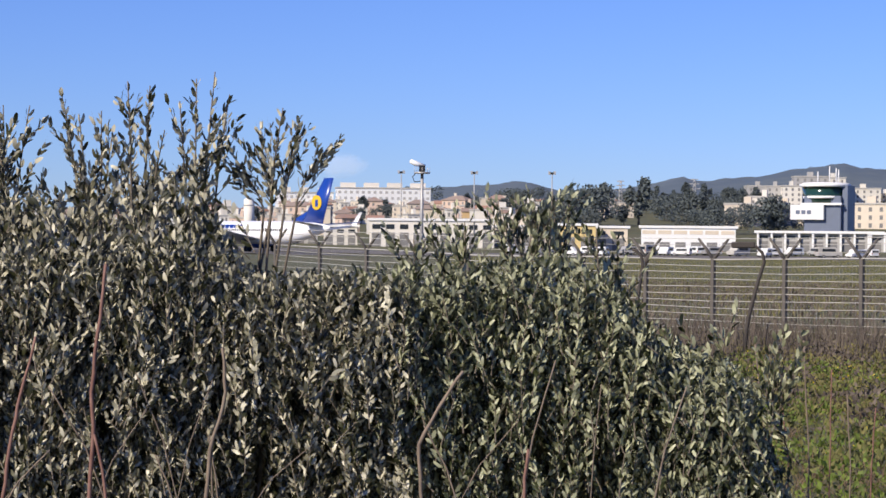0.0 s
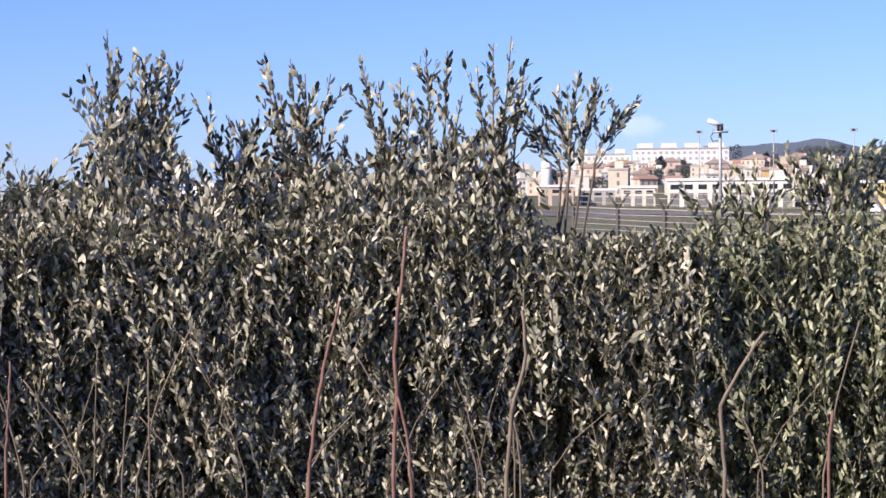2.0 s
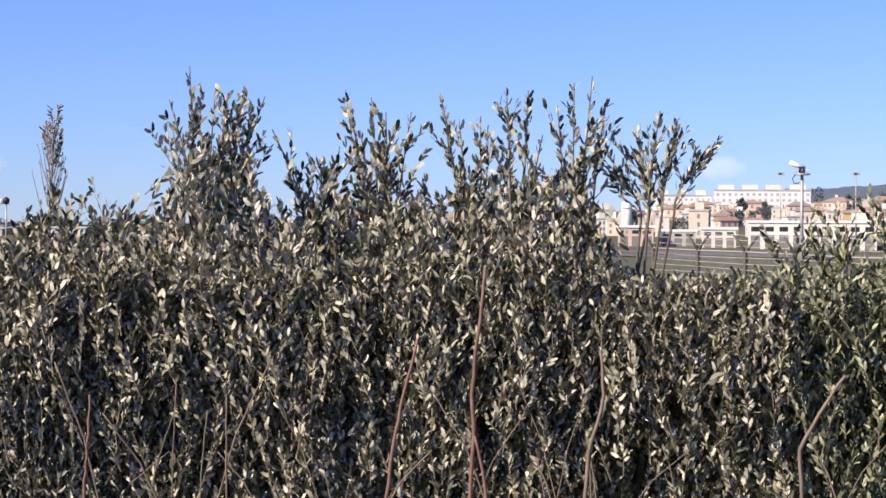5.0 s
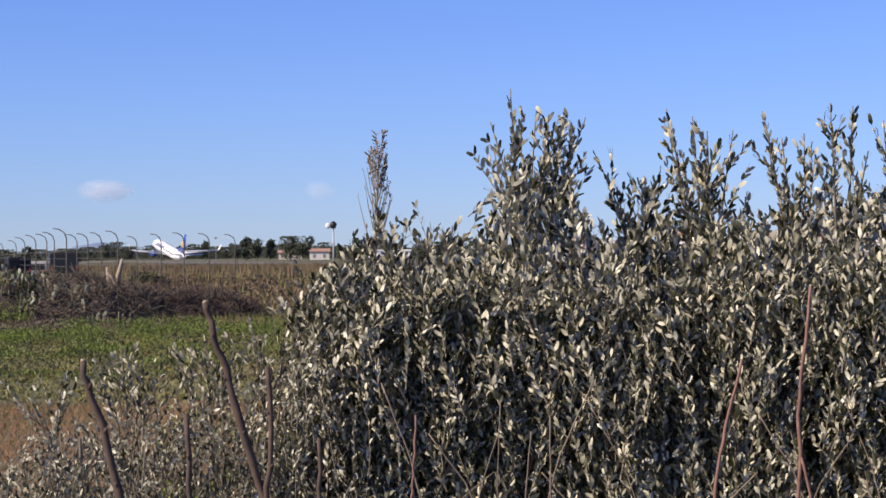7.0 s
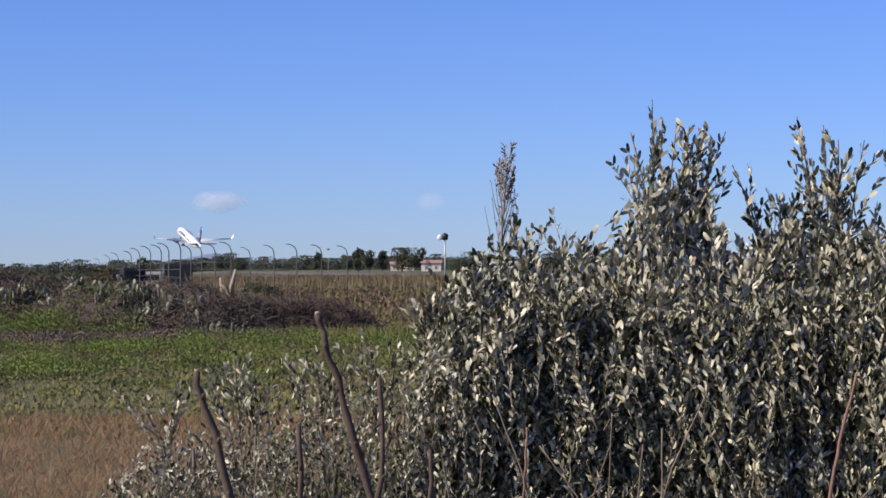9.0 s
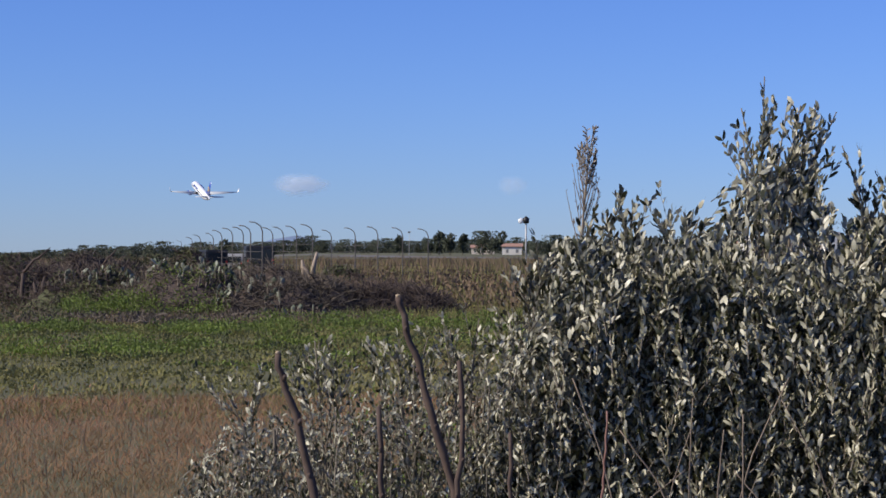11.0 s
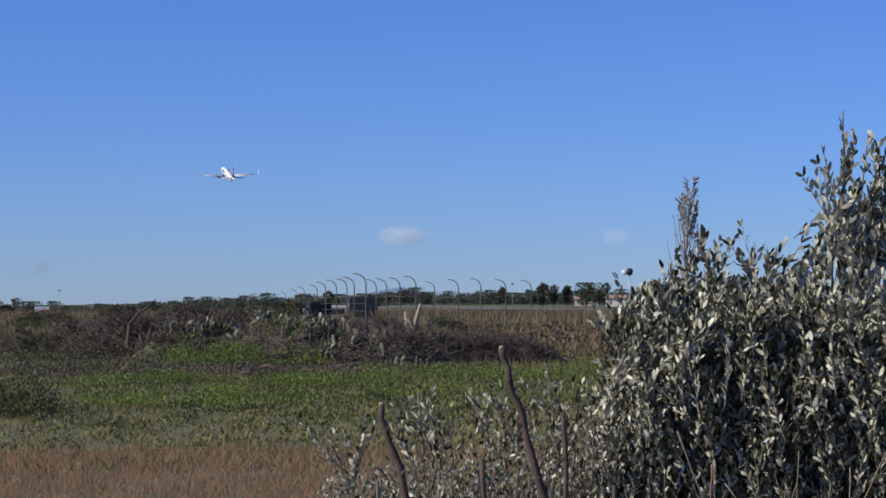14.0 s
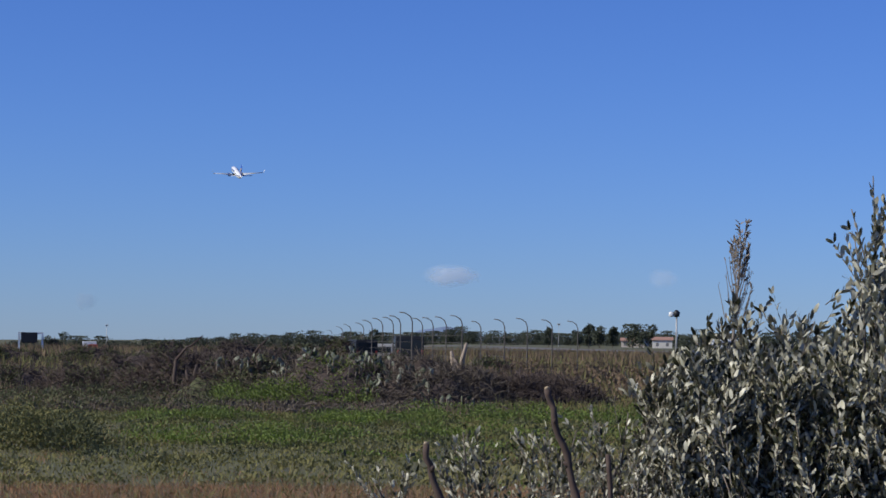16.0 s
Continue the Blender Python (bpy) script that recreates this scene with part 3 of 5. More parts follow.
# ---- masts ----
def mast(name, az, dist, height, head, label, category):
    p = on_land(az, dist)
    ob = thing(name, label, category, p, -az)
    w = height / (40 if head != "lamps" else 110)
    part("pole", tubed([(0, 0, -0.5), (0, 0, height * 0.5), (0, 0, height)], [w, w * 0.8, w * 0.7], 8), STEEL, ob)
    if head == "radar":
        plat = part("platform", tubed([(0, 0, height), (0, 0, height + 0.25)], [1.3, 1.3], 12), STEEL, ob)
        for k in range(8):
            a = k * 0.785
            part("rail_post", tubed([(math.cos(a) * 1.2, math.sin(a) * 1.2, height + 0.2), (math.cos(a) * 1.2, math.sin(a) * 1.2, height + 1.0)], 0.05, 4), STEEL, plat)
        part("gearbox", boxed(-0.5, 0.5, -0.5, 0.5, height + 0.25, height + 1.3, 0.08), DARKMETAL, ob)
        bm = bmesh.new()
        tube(bm, [(-1.9, 0, height + 2.0), (-0.9, 0, height + 1.55), (0.5, 0, height + 1.2)], [0.35, 0.42, 0.2], 8)
        part("antenna", bm, WHITE, ob, "white slanted antenna")
        part("cable_loop", tubed([(-0.9, 0, height + 0.2), (-1.5, 0, height - 0.5), (-1.2, 0, height - 1.3), (-0.3, 0, height - 1.2)], 0.08, 5), DARKMETAL, ob)
    elif head == "disc":
        bm = bmesh.new()
        bmesh.ops.create_uvsphere(bm, u_segments=12, v_segments=8, radius=height / 15, matrix=Matrix.Translation((-height / 8, 0, height * 1.06)) @ Matrix.Diagonal((1, 0.5, 1, 1)))
        part("dish", bm, WHITE, ob, "white round dish")
        part("lamp_head", tubed([(0, 0, height), (0, 0, height + height / 9), (0, 0, height + height / 6)], [height / 16, height / 12, height / 40], 8), DARKMETAL, ob)
    else:
        part("lamp_bar", boxed(-height / 24, height / 24, -0.12, 0.12, height - 0.1, height + height / 40, 0.03), DARKMETAL, ob)
        for sx in (-1, 1):
            part("lamp", boxed(sx * height / 28 - height / 70, sx * height / 28 + height / 70, -0.35, 0.15, height - 0.15, height + height / 28, 0.04), STEEL, ob)
    return ob


mast("radar_mast", 6.42, 330, 13.6, "radar", "grey steel mast with a white radar antenna", "mast")
mast("floodlight_mast", 7.85, 520, 18.5, "lamps", "slender grey floodlight mast beside the apron", "mast")
mast("floodlight_mast", 9.98, 520, 18.6, "lamps", "slender grey floodlight mast beside the apron", "mast")
mast("floodlight_mast", 5.85, 560, 19.0, "lamps", "slender grey floodlight mast beside the apron", "mast")
mast("radar_mast", -15.12, 330, 6.6, "disc", "grey mast with a white dish in the grass", "mast")
mast("light_mast", -18.32, 420, 6.0, "lamps", "short grey mast with lamps beside the runway", "mast")
mast("light_mast", -30.62, 420, 5.6, "lamps", "short grey mast with lamps on the airfield", "mast")


def pylon(az, dist, h):
    ob = thing("pylon", "grey lattice power pylon before the woods", "pylon", on_land(az, dist), -az, "pylons")
    bm = bmesh.new()
    for sx in (-1, 1):
        for sy in (-1, 1):
            tube(bm, [(sx * h * 0.07, sy * h * 0.07, -1), (sx * h * 0.02, sy * h * 0.02, h)], 0.16, 4)
    for k in range(8):
        z0, z1 = h * k / 8, h * (k + 1) / 8
        w0, w1 = h * (0.09 - 0.06 * k / 8), h * (0.09 - 0.06 * (k + 1) / 8)
        tube(bm, [(-w0, -w0, z0), (w1, -w1, z1)], 0.13, 4)
        tube(bm, [(w0, -w0, z0), (-w1, -w1, z1)], 0.13, 4)
    part("lattice", bm, STEEL, ob)
    for z, w in ((0.72, 0.16), (0.85, 0.13), (0.97, 0.1)):
        part("crossarm", boxed(-h * w, h * w, -0.2, 0.2, h * z, h * z + 0.4), STEEL, ob)


pylon(11.85, 1000, 17)
pylon(13.85, 1020, 18)


# ---- vehicles and small airfield things ----
def make_van(name, w, l, h, mat, label):
    """A boxy van that faces +y."""
    ob = thing(name, label, "vehicle")
    bm = bmesh.new()
    prof = [(-l / 2, 0.4), (-l / 2, h * 0.95), (-l / 2 + 0.15, h), (l * 0.22, h), (l * 0.34, h * 0.6), (l / 2, h * 0.5), (l / 2, 0.4)]
    a = [bm.verts.new((-w / 2, y, z)) for y, z in prof]
    b = [bm.verts.new((w / 2, y, z)) for y, z in prof]
    bm.faces.new(a)
    bm.faces.new(b[::-1])
    for i in range(len(prof)):
        j = (i + 1) % len(prof)
        bm.faces.new((a[j], a[i], b[i], b[j]))
    bmesh.ops.recalc_face_normals(bm, faces=bm.faces)
    bmesh.ops.bevel(bm, geom=list(bm.edges), offset=0.06, segments=2, affect="EDGES")
    part("body", bm, mat, ob)
    part("rear_window", boxed(-w * 0.4, w * 0.4, -l / 2 - 0.02, -l / 2 + 0.05, h * 0.58, h * 0.86), PANE, ob)
    for s in (-1, 1):
        part("side_window", boxed(s * w / 2 - 0.02, s * w / 2 + 0.02, -l * 0.35, l * 0.2, h * 0.6, h * 0.85), PANE, ob)
        part("tail_lamp", boxed(s * w * 0.44 - 0.07, s * w * 0.44 + 0.07, -l / 2 - 0.03, -l / 2 + 0.03, h * 0.42, h * 0.56), REDPAINT, ob, "red tail lamp")
        for y in (-l * 0.3, l * 0.3):
            wheel = part("wheel", tubed([(s * (w / 2 - 0.2), y, 0.34), (s * (w / 2 + 0.01), y, 0.34)], 0.34, 14), TYRE, ob)
            part("rim", tubed([(s * (w / 2 - 0.02), y, 0.34), (s * (w / 2 + 0.03), y, 0.34)], 0.2, 10), STEEL, wheel)
    return ob


def park(ob, az, dist, turn=0.0, lift=0.0):
    p = on_land(az, dist)
    ob.matrix_basis = pose(p.x, p.y, p.z + lift, 0, 0, -az + turn)
    return ob


park(make_van("van", 2.1, 5.0, 2.3, DARKMETAL, "black van seen from behind near the fence"), -22.45, 160, 4, 0.25)
park(make_van("car", 1.6, 4.2, 1.7, STEEL, "silver white car beside the black van"), -23.0, 172, -10, 0.25)
park(make_van("car", 1.75, 4.4, 2.0, DARKMETAL, "black off-road car parked by the fence"), -23.72, 168, 12, 0.25)


def apron_traffic():
    rnd = random.Random(4)
    mats = ((WHITE, "white service van on the apron"), (STEEL, "grey service vehicle on the apron"), (CONCRETE, "pale grey service vehicle on the apron"), (WHITE, "white service truck on the apron"), (WHITE, "white service van on the apron"))
    kinds = [make_van("service_van", rnd.uniform(1.8, 2.2), rnd.uniform(4, 5.5), rnd.uniform(1.6, 2.4), m, lab) for m, lab in mats]
    k = 0
    for a in np.arange(8.8, 20.5, 0.52):
        i = k % len(kinds)
        p = on_land(a + rnd.uniform(-0.2, 0.2), rnd.uniform(425, 470))
        m = pose(p.x, p.y, p.z + 0.12, 0, 0, rnd.uniform(0, 360))
        if k < len(kinds):
            kinds[i].matrix_basis = m
        else:
            copy_thing(kinds[i], m)
        k += 1


apron_traffic()


def gantry():
    ob = thing("sign_gantry", "white steel frame with a dark sign panel", "sign", on_land(-32.65, 260) - Vector((0, 0, 0.9)), 32.65)
    for x in (-1.3, 1.5):
        part("leg", boxed(x - 0.12, x + 0.12, -0.12, 0.12, -0.5, 3.3), WHITE, ob)
    part("panel", boxed(-1.1, 0.9, -0.2, 0.1, 2.2, 3.5, 0.05), DARKMETAL, ob)
    part("top_bar", boxed(-1.42, 1.62, -0.1, 0.1, 3.3, 3.5), WHITE, ob)
    part("lower_box", boxed(0.4, 1.4, -0.3, 0.3, -0.3, 1.7, 0.05), DARKMETAL, ob)
    box_ob = thing("equipment_hut", "small red and white equipment box in the grass", "equipment box", on_land(-31.05, 300), 31)
    part("body", boxed(-1.1, 0.9, -0.6, 0.6, -0.3, 1.5, 0.05), WHITE, box_ob)
    part("red_panel", boxed(-0.3, 1.0, -0.66, 0.0, 0.2, 1.1), REDPAINT, box_ob)


gantry()
a = terminal(-13.6, 800, 16, 8, 3.8, "low white shed beyond the grass", 4, WHITE, False)
a = make_house(11, 7, 3.0, 1, False, 1, 2)
place(a, -16.3, 1000)
tagged(a, "low cream farmhouse with a tiled roof by trees")
a = make_house(9, 7, 3.6, 0, False, 1, 2)
place(a, -15.5, 960)
tagged(a, "small white house by trees beyond the runway")


# ---- airliner ----
def lofted(sections, sides=20):
    """A skin over rings (y, z centre, half width, half height)."""
    bm = bmesh.new()
    rings = []
    for y, zc, hw, hh in sections:
        rings.append([bm.verts.new((hw * math.cos(6.2832 * k / sides), y, zc + hh * math.sin(6.2832 * k / sides))) for k in range(sides)])
    for a, b in zip(rings, rings[1:]):
        for k in range(sides):
            bm.faces.new((a[k], b[k], b[(k + 1) % sides], a[(k + 1) % sides])).smooth = True
    bm.faces.new(rings[0])
    bm.faces.new(rings[-1][::-1])
    bmesh.ops.recalc_face_normals(bm, faces=bm.faces)
    return bm


def wing_panel(root, tip, thick_root, thick_tip, vertical=False):
    """A tapered wing: root and tip are (span, leading y, trailing y, height)."""
    bm = bmesh.new()
    rings = []
    for (s, y1, y0, z), th in ((root, thick_root), (tip, thick_tip)):
        c = y1 - y0
        prof = ((y1, 0), (y1 - 0.12 * c, 0.1), (y1 - 0.4 * c, 0.5), (y0, 0.05), (y0, -0.05), (y1 - 0.4 * c, -0.45), (y1 - 0.12 * c, -0.4))
        ring = []
        for y, h in prof:
            ring.append(bm.verts.new((h * th, y, s) if vertical else (s, y, z + h * th)))
        rings.append(ring)
    a, b = rings
    for k in range(len(a)):
        j = (k + 1) % len(a)
        bm.faces.new((a[k], a[j], b[j], b[k])).smooth = True
    bm.faces.new(a)
    bm.faces.new(b)
    bmesh.ops.recalc_face_normals(bm, faces=bm.faces)
    return bm


def airliner(name, label, tail_mat, emblem=True):
    ob = thing(name, label, "airplane")
    sec = [(-19.6, 0.9, 0.15, 0.2), (-18.6, 0.85, 0.45, 0.55), (-15.5, 0.62, 1.0, 1.15), (-12, 0.25, 1.55, 1.65), (-8.5, 0.0, 1.88, 2.0), (12.0, 0.0, 1.88, 2.0),
           (15.2, -0.1, 1.75, 1.85), (17.4, -0.3, 1.4, 1.45), (18.9, -0.5, 0.85, 0.9), (19.8, -0.6, 0.2, 0.2)]
    body = part("fuselage", lofted(sec, 24), AIRWHITE, ob)
    part("cockpit_window", boxed(-1.1, 1.1, 17.0, 17.9, 0.35, 0.75), PANE, body)
    me = bpy.data.meshes.new("cabin_window")
    bm = boxed(-0.03, 0.03, -0.14, 0.14, -0.2, 0.2)
    bm.to_mesh(me)
    bm.free()
    me.materials.append(PANE)
    for s in (-1, 1):
        for i in range(40):
            w = new("cabin_window", me)
            w.parent, w.location = body, (s * 1.855, -9 + i * 0.55, 0.42)
        part("cabin_door", boxed(s * 1.78 - 0.08, s * 1.78 + 0.1, 13.4, 14.3, -0.9, 0.9), AIRGREY, body)
        for k in range(7):
            part("title_bar", boxed(s * 1.72 - 0.1, s * 1.72 + 0.1, 2.0 + k * 1.25, 2.9 + k * 1.25, 0.75, 1.35), AIRBLUE, body, "blue bar")
        part("wing", wing_panel((s * 1.5, 5.2, -2.6, -1.1), (s * 16.9, -5.0, -6.6, 1.3), 0.95, 0.25), AIRGREY, ob, "pale grey wing")
        part("winglet", wing_panel((s * 16.9, -5.2, -6.6, 1.3), (s * 17.6, -6.6, -7.5, 3.7), 0.2, 0.12), AIRWHITE, ob)
        part("tailplane", wing_panel((s * 0.6, -14.6, -18.2, 1.3), (s * 7.1, -18.2, -19.7, 1.9), 0.4, 0.15), AIRGREY, ob)
        eng = part("engine", lofted([(-0.4, -1.8, 0.55, 0.55), (1.0, -1.8, 0.95, 0.9), (3.4, -1.85, 1.05, 0.98), (4.6, -1.85, 0.9, 0.86)], 16), AIRBLUE if emblem else AIRGREY, ob)
        eng.location = (s * 4.85, 2.2, 0)
        part("pylon", boxed(s * 4.85 - 0.15, s * 4.85 + 0.15, 1.0, 5.6, -1.3, -0.6, 0.05), AIRGREY, ob)
    fin = part("fin", wing_panel((1.5, -11.8, -17.6, 0), (9.2, -17.9, -20.3, 0), 0.5, 0.22, True), tail_mat, ob)
    part("fin_fillet", wing_panel((1.6, -8.2, -14.0, 0), (3.6, -13.4, -15.0, 0), 0.3, 0.1, True), tail_mat, ob)
    if emblem:
        for s in (-1, 1):
            bm = tubed([(s * 0.12, -16.2, 5.1), (s * 0.26, -16.2, 5.1)], 1.25, 18)
            part("emblem", bm, AIRYELLOW, fin, "plain yellow shape")
            part("emblem_gap", boxed(s * 0.27 - 0.02, s * 0.27 + 0.02, -16.6, -15.9, 4.4, 5.6), tail_mat, fin)
    gears = []
    for gx, gy in ((-2.9, -1.2), (2.9, -1.2), (0, 14.4)):
        g = part("landing_gear", tubed([(0, 0, 0.3), (0, 0, -1.6)], 0.13, 8), STEEL, ob)
        g.location = (gx, gy, -1.2)
        for s in (-1, 1):
            part("tyre", tubed([(s * 0.16, 0, -1.55), (s * 0.5, 0, -1.55)], 0.55 if gx else 0.36, 14), TYRE, g)
        gears.append((g, (gx, gy, -1.2)))
    return ob, gears


PLANE, GEARS = airliner("airliner", "white airliner with a blue tail fin taking off", AIRBLUE)
PARKED, _ = airliner("airliner", "parked white airliner with a dark tail fin", DARKMETAL, False)
p = on_land(20.9, 455)
PARKED.matrix_basis = pose(p.x, p.y, p.z + 2.2, 0, 0, -20 + 262)
PARKED.scale = (0.6, 0.6, 0.6)


# ---- fences ----
def y_fence():
    """Wire fence on concrete posts with forked tops."""
    a, b = Vector((3.03, 71.25, 0)), Vector((22.29, 42.36, 0))
    n = 14
    ob = thing("fence", "wire airfield fence on concrete posts with forked tops", "fence")
    d = (b - a).normalized()
    pts = []
    for i in range(n + 1):
        p = a.lerp(b, i / n)
        p.z = land(p.x, p.y)
        pts.append(p)
        post = part("post", boxed(-0.055, 0.055, -0.055, 0.055, -0.4, 2.1, 0.01), POSTMAT, ob)
        post.matrix_basis = pose(*p, 0, 0, math.degrees(math.atan2(d.y, d.x)))
        for s in (-1, 1):
            part("arm", tubed([(0, 0, 2.05), (s * 0.18, s * 0.10, 2.35), (s * 0.36, s * 0.2, 2.62)], [0.05, 0.045, 0.035], 5), POSTMAT, post)
    for k in range(11):
        z = 0.22 + k * 0.186
        w = part("wire", tubed([q + Vector((0, -0.05, z + 0.02 * math.sin(i * 1.7 + k))) for i, q in enumerate(pts)], 0.011 if k < 10 else 0.02, 4), WIRE, ob)
    bm = bmesh.new()
    for i in range(n):
        for k in range(24):
            q = pts[i].lerp(pts[i + 1], k / 24)
            tube(bm, [q + Vector((0, -0.05, 0.1)), q + Vector((0, -0.05, 2.1))], 0.0016, 3, False)
    part("mesh_wire", bm, WIRE, ob)
    for s in (-1, 1):
        for f in (0.35, 0.7, 1.0):
            part("barbed_wire", tubed([q + Vector((s * 0.36 * f * d.x, s * 0.36 * f * d.y + s * 0.2 * f, 2.05 + 0.57 * f)) for q in pts], 0.006, 3), WIRE, ob)


y_fence()


def bent_post(az, dist, h, lean, name="bent_post", label="old dark steel post with a bent top", hook=0.35, mat=None, group=""):
    p = on_land(az, dist)
    ob = thing(name, label, "fence post", p, -az, group)
    line = [(0, 0, -0.4), (lean * 0.3, 0, h * 0.35), (lean * 0.75, 0, h * 0.7), (lean, 0, h * 0.86), (lean * 1.0 - hook * 0.15, 0, h * 0.94), (lean - hook * 0.55, 0, h * 0.99), (lean - hook, 0, h)]
    part("shaft", tubed(line, [0.045, 0.04, 0.036, 0.034, 0.032, 0.03, 0.028], 7), mat or DARKPOST, ob)
    return ob


def near_posts():
    a = bent_post(15.15, 40, 2.15, 0.42, hook=0.28)
    part("cap_plate", boxed(-0.2, 0.25, -0.04, 0.04, 2.1, 2.22, 0.02), DARKPOST, a)
    b = bent_post(12.2, 42, 2.1, 0.2, hook=0.22)
    part("fork", tubed([(0.2, 0, 1.75), (0.32, 0, 1.95), (0.46, 0, 2.1)], [0.045, 0.04, 0.03], 6), DARKPOST, b)


near_posts()


def hooked_fence():
    """The far fence: posts with tops bent over, in three runs."""
    spots = [(-24.52, 301), (-24.23, 226), (-24.01, 194), (-23.66, 177), (-23.43, 152), (-23.14, 142), (-22.85, 134), (-22.65, 126), (-22.33, 110), (-22.05, 138), (-21.76, 134), (-21.4, 128), (-20.96, 121), (-20.45, 150), (-19.8, 135), (-19.18, 130), (-18.5, 134), (-17.8, 138)]
    allp = []
    for az, d in spots:
        ob = bent_post(az, d, 3.65, 0.0, "fence_post", "grey fence post with a bent over top", 0.7, POSTMAT, "posts of the far fence")
        allp.append(on_land(az, d))
    ob = thing("fence_wire", "thin wire strands between the far fence posts", "wire")
    for run in (allp[:9], allp[9:13], allp[13:]):
        for k in range(6):
            part("strand", tubed([q + Vector((0, 0, 0.4 + 0.42 * k)) for q in run], 0.012, 3), POSTMAT, ob)


hooked_fence()


# ---- scrub heap on the left ----
def twigs(name, center, n, mat, rng, length=(0.3, 0.9), radius=0.008, flat=0.5, parent=None, label="", up_bias=0.3):
    """A tangle of thin twigs filling a mound: three-sided bars."""
    b = np.asarray(center)
    d = rng.normal(size=(n, 3)) * [1, 1, flat] + [0, 0, up_bias]
    d /= np.linalg.norm(d, axis=1, keepdims=True)
    L = rng.uniform(*length, n)[:, None]
    s = np.cross(d, rng.normal(size=(n, 3)))
    s /= np.linalg.norm(s, axis=1, keepdims=True)
    t = np.cross(d, s)
    r = radius * rng.uniform(0.6, 1.5, (n, 1))
    mid = b + d * L * 0.5 + t * L * 0.12
    v = np.empty((n, 7, 3))
    for k, (x, y) in enumerate(((1, 0), (-0.5, 0.87), (-0.5, -0.87))):
        v[:, k] = b + r * (x * s + y * t)
        v[:, 3 + k] = mid + 0.8 * r * (x * s + y * t)
    v[:, 6] = b + d * L
    tri = np.array([[0, 1, 4], [0, 4, 3], [1, 2, 5], [1, 5, 4], [2, 0, 3], [2, 3, 5], [3, 4, 6], [4, 5, 6], [5, 3, 6]])
    f = (np.arange(n)[:, None, None] * 7 + tri[None]).reshape(-1, 3)
    return raw(name, v.reshape(-1, 3), f, mat, parent, label, "stuff")


HEAPS = []


def dome(u, t, h, seed):
    """The height of a heap at a place of its unit disc."""
    r2 = min(1, u * u + t * t)
    return h * 0.95 * (1 - r2) ** 0.8 * (0.8 + 0.45 * noise.noise((u * 2.6 + seed, t * 2.6, seed)) + 0.25 * noise.noise((u * 7 + seed, t * 7, seed))) - 0.12


def heap_height(x, y):
    """The height of the highest heap over a place, or the ground."""
    best = land(x, y)
    for p, az, w, d, h, seed in HEAPS:
        a = radians(az)
        dx, dy = x - p.x, y - p.y
        u, t = (dx * math.cos(a) - dy * math.sin(a)) / w, (dx * math.sin(a) + dy * math.cos(a)) / d
        if u * u + t * t < 1:
            best = max(best, p.z + dome(u, t, h, seed))
    return best


def mound(az, dist, w, d, h, mat_t, n, seed, label, leaf=None, nl=0, core=None, lsize=0.07, trad=0.009):
    """A heap: an uneven core of soil, a tangle of twigs and some leaves."""
    rng = np.random.default_rng(seed)
    p = on_land(az, dist)
    ob = thing("scrub_heap", label, "scrub", p, -az)
    verts, faces = [], []
    m = 26
    HEAPS.append((p, az, w, d, h, seed))
    for i in range(m + 1):
        for j in range(m + 1):
            u, t = i / m * 2 - 1, j / m * 2 - 1
            verts.append((u * w, t * d, dome(u, t, h, seed)))
    for i in range(m):
        for j in range(m):
            k = i * (m + 1) + j
            faces.append((k, k + m + 1, k + m + 2, k + 1))
    raw("core", verts, faces, core or BRAMBLE, ob, smooth=True)

    def cover(count, lift):
        r, a = np.sqrt(rng.uniform(0, 1, count)), rng.uniform(0, 6.2832, count)
        u, t = r * np.cos(a), r * np.sin(a)
        z = np.array([dome(x, y, h, seed) for x, y in zip(u, t)]) + rng.uniform(*lift, count)
        return np.stack([u * w, t * d, z], 1)

    if n:
        twigs("tangle", cover(int(1.4 * n), (-0.12, 0.12)), int(1.4 * n), mat_t, rng, (0.2, 0.75), trad * 1.4, 0.45, ob)
    if nl:
        b = cover(2 * nl, (-0.05, 0.22))
        b = b[np.array([noise.noise((x * 0.8, y * 0.8, seed + 2.0)) > -0.15 for x, y, _ in b])]
        nl = len(b)
        v, f = leaves(b, rng.normal(size=(nl, 3)) + [0, 0, 0.7], rng.uniform(0.7, 1.5, nl) * lsize, rng.uniform(0.5, 1.0, nl) * lsize * 0.6, rng, 0.25, True)
        raw("leaves", v, f, leaf, ob, "", "stuff")
    return ob


mound(-19.2, 66, 2.8, 2.0, 1.3, BRAMBLE, 4200, 1, "dark purplish heap of dead bramble in the field")
mound(-21.8, 65, 3.0, 2.2, 1.6, BRAMBLE_GREY, 4200, 2, "grey brown heap of dry bramble stems")
mound(-24.2, 66, 3.2, 2.4, 1.8, BRAMBLE_GREY, 2600, 3, "overgrown heap with green leaves and dry stems", GREEN, 2600, BRAMBLE, 0.09)
mound(-26.6, 68, 3.0, 2.4, 1.7, BRAMBLE, 3000, 4, "scrub heap with green leaves and dry stems", SHRUB, 5200, SHRUB, 0.09)
mound(-28.6, 70, 2.6, 2.2, 1.75, BRAMBLE, 4000, 5, "dark heap of dead branches and bramble", SHRUB, 3000, BRAMBLE, 0.09)
mound(-30.6, 72, 2.6, 2.2, 1.3, BRAMBLE, 2600, 6, "low dark scrub with reddish dead stems", SHRUB, 4000, BRAMBLE, 0.09)
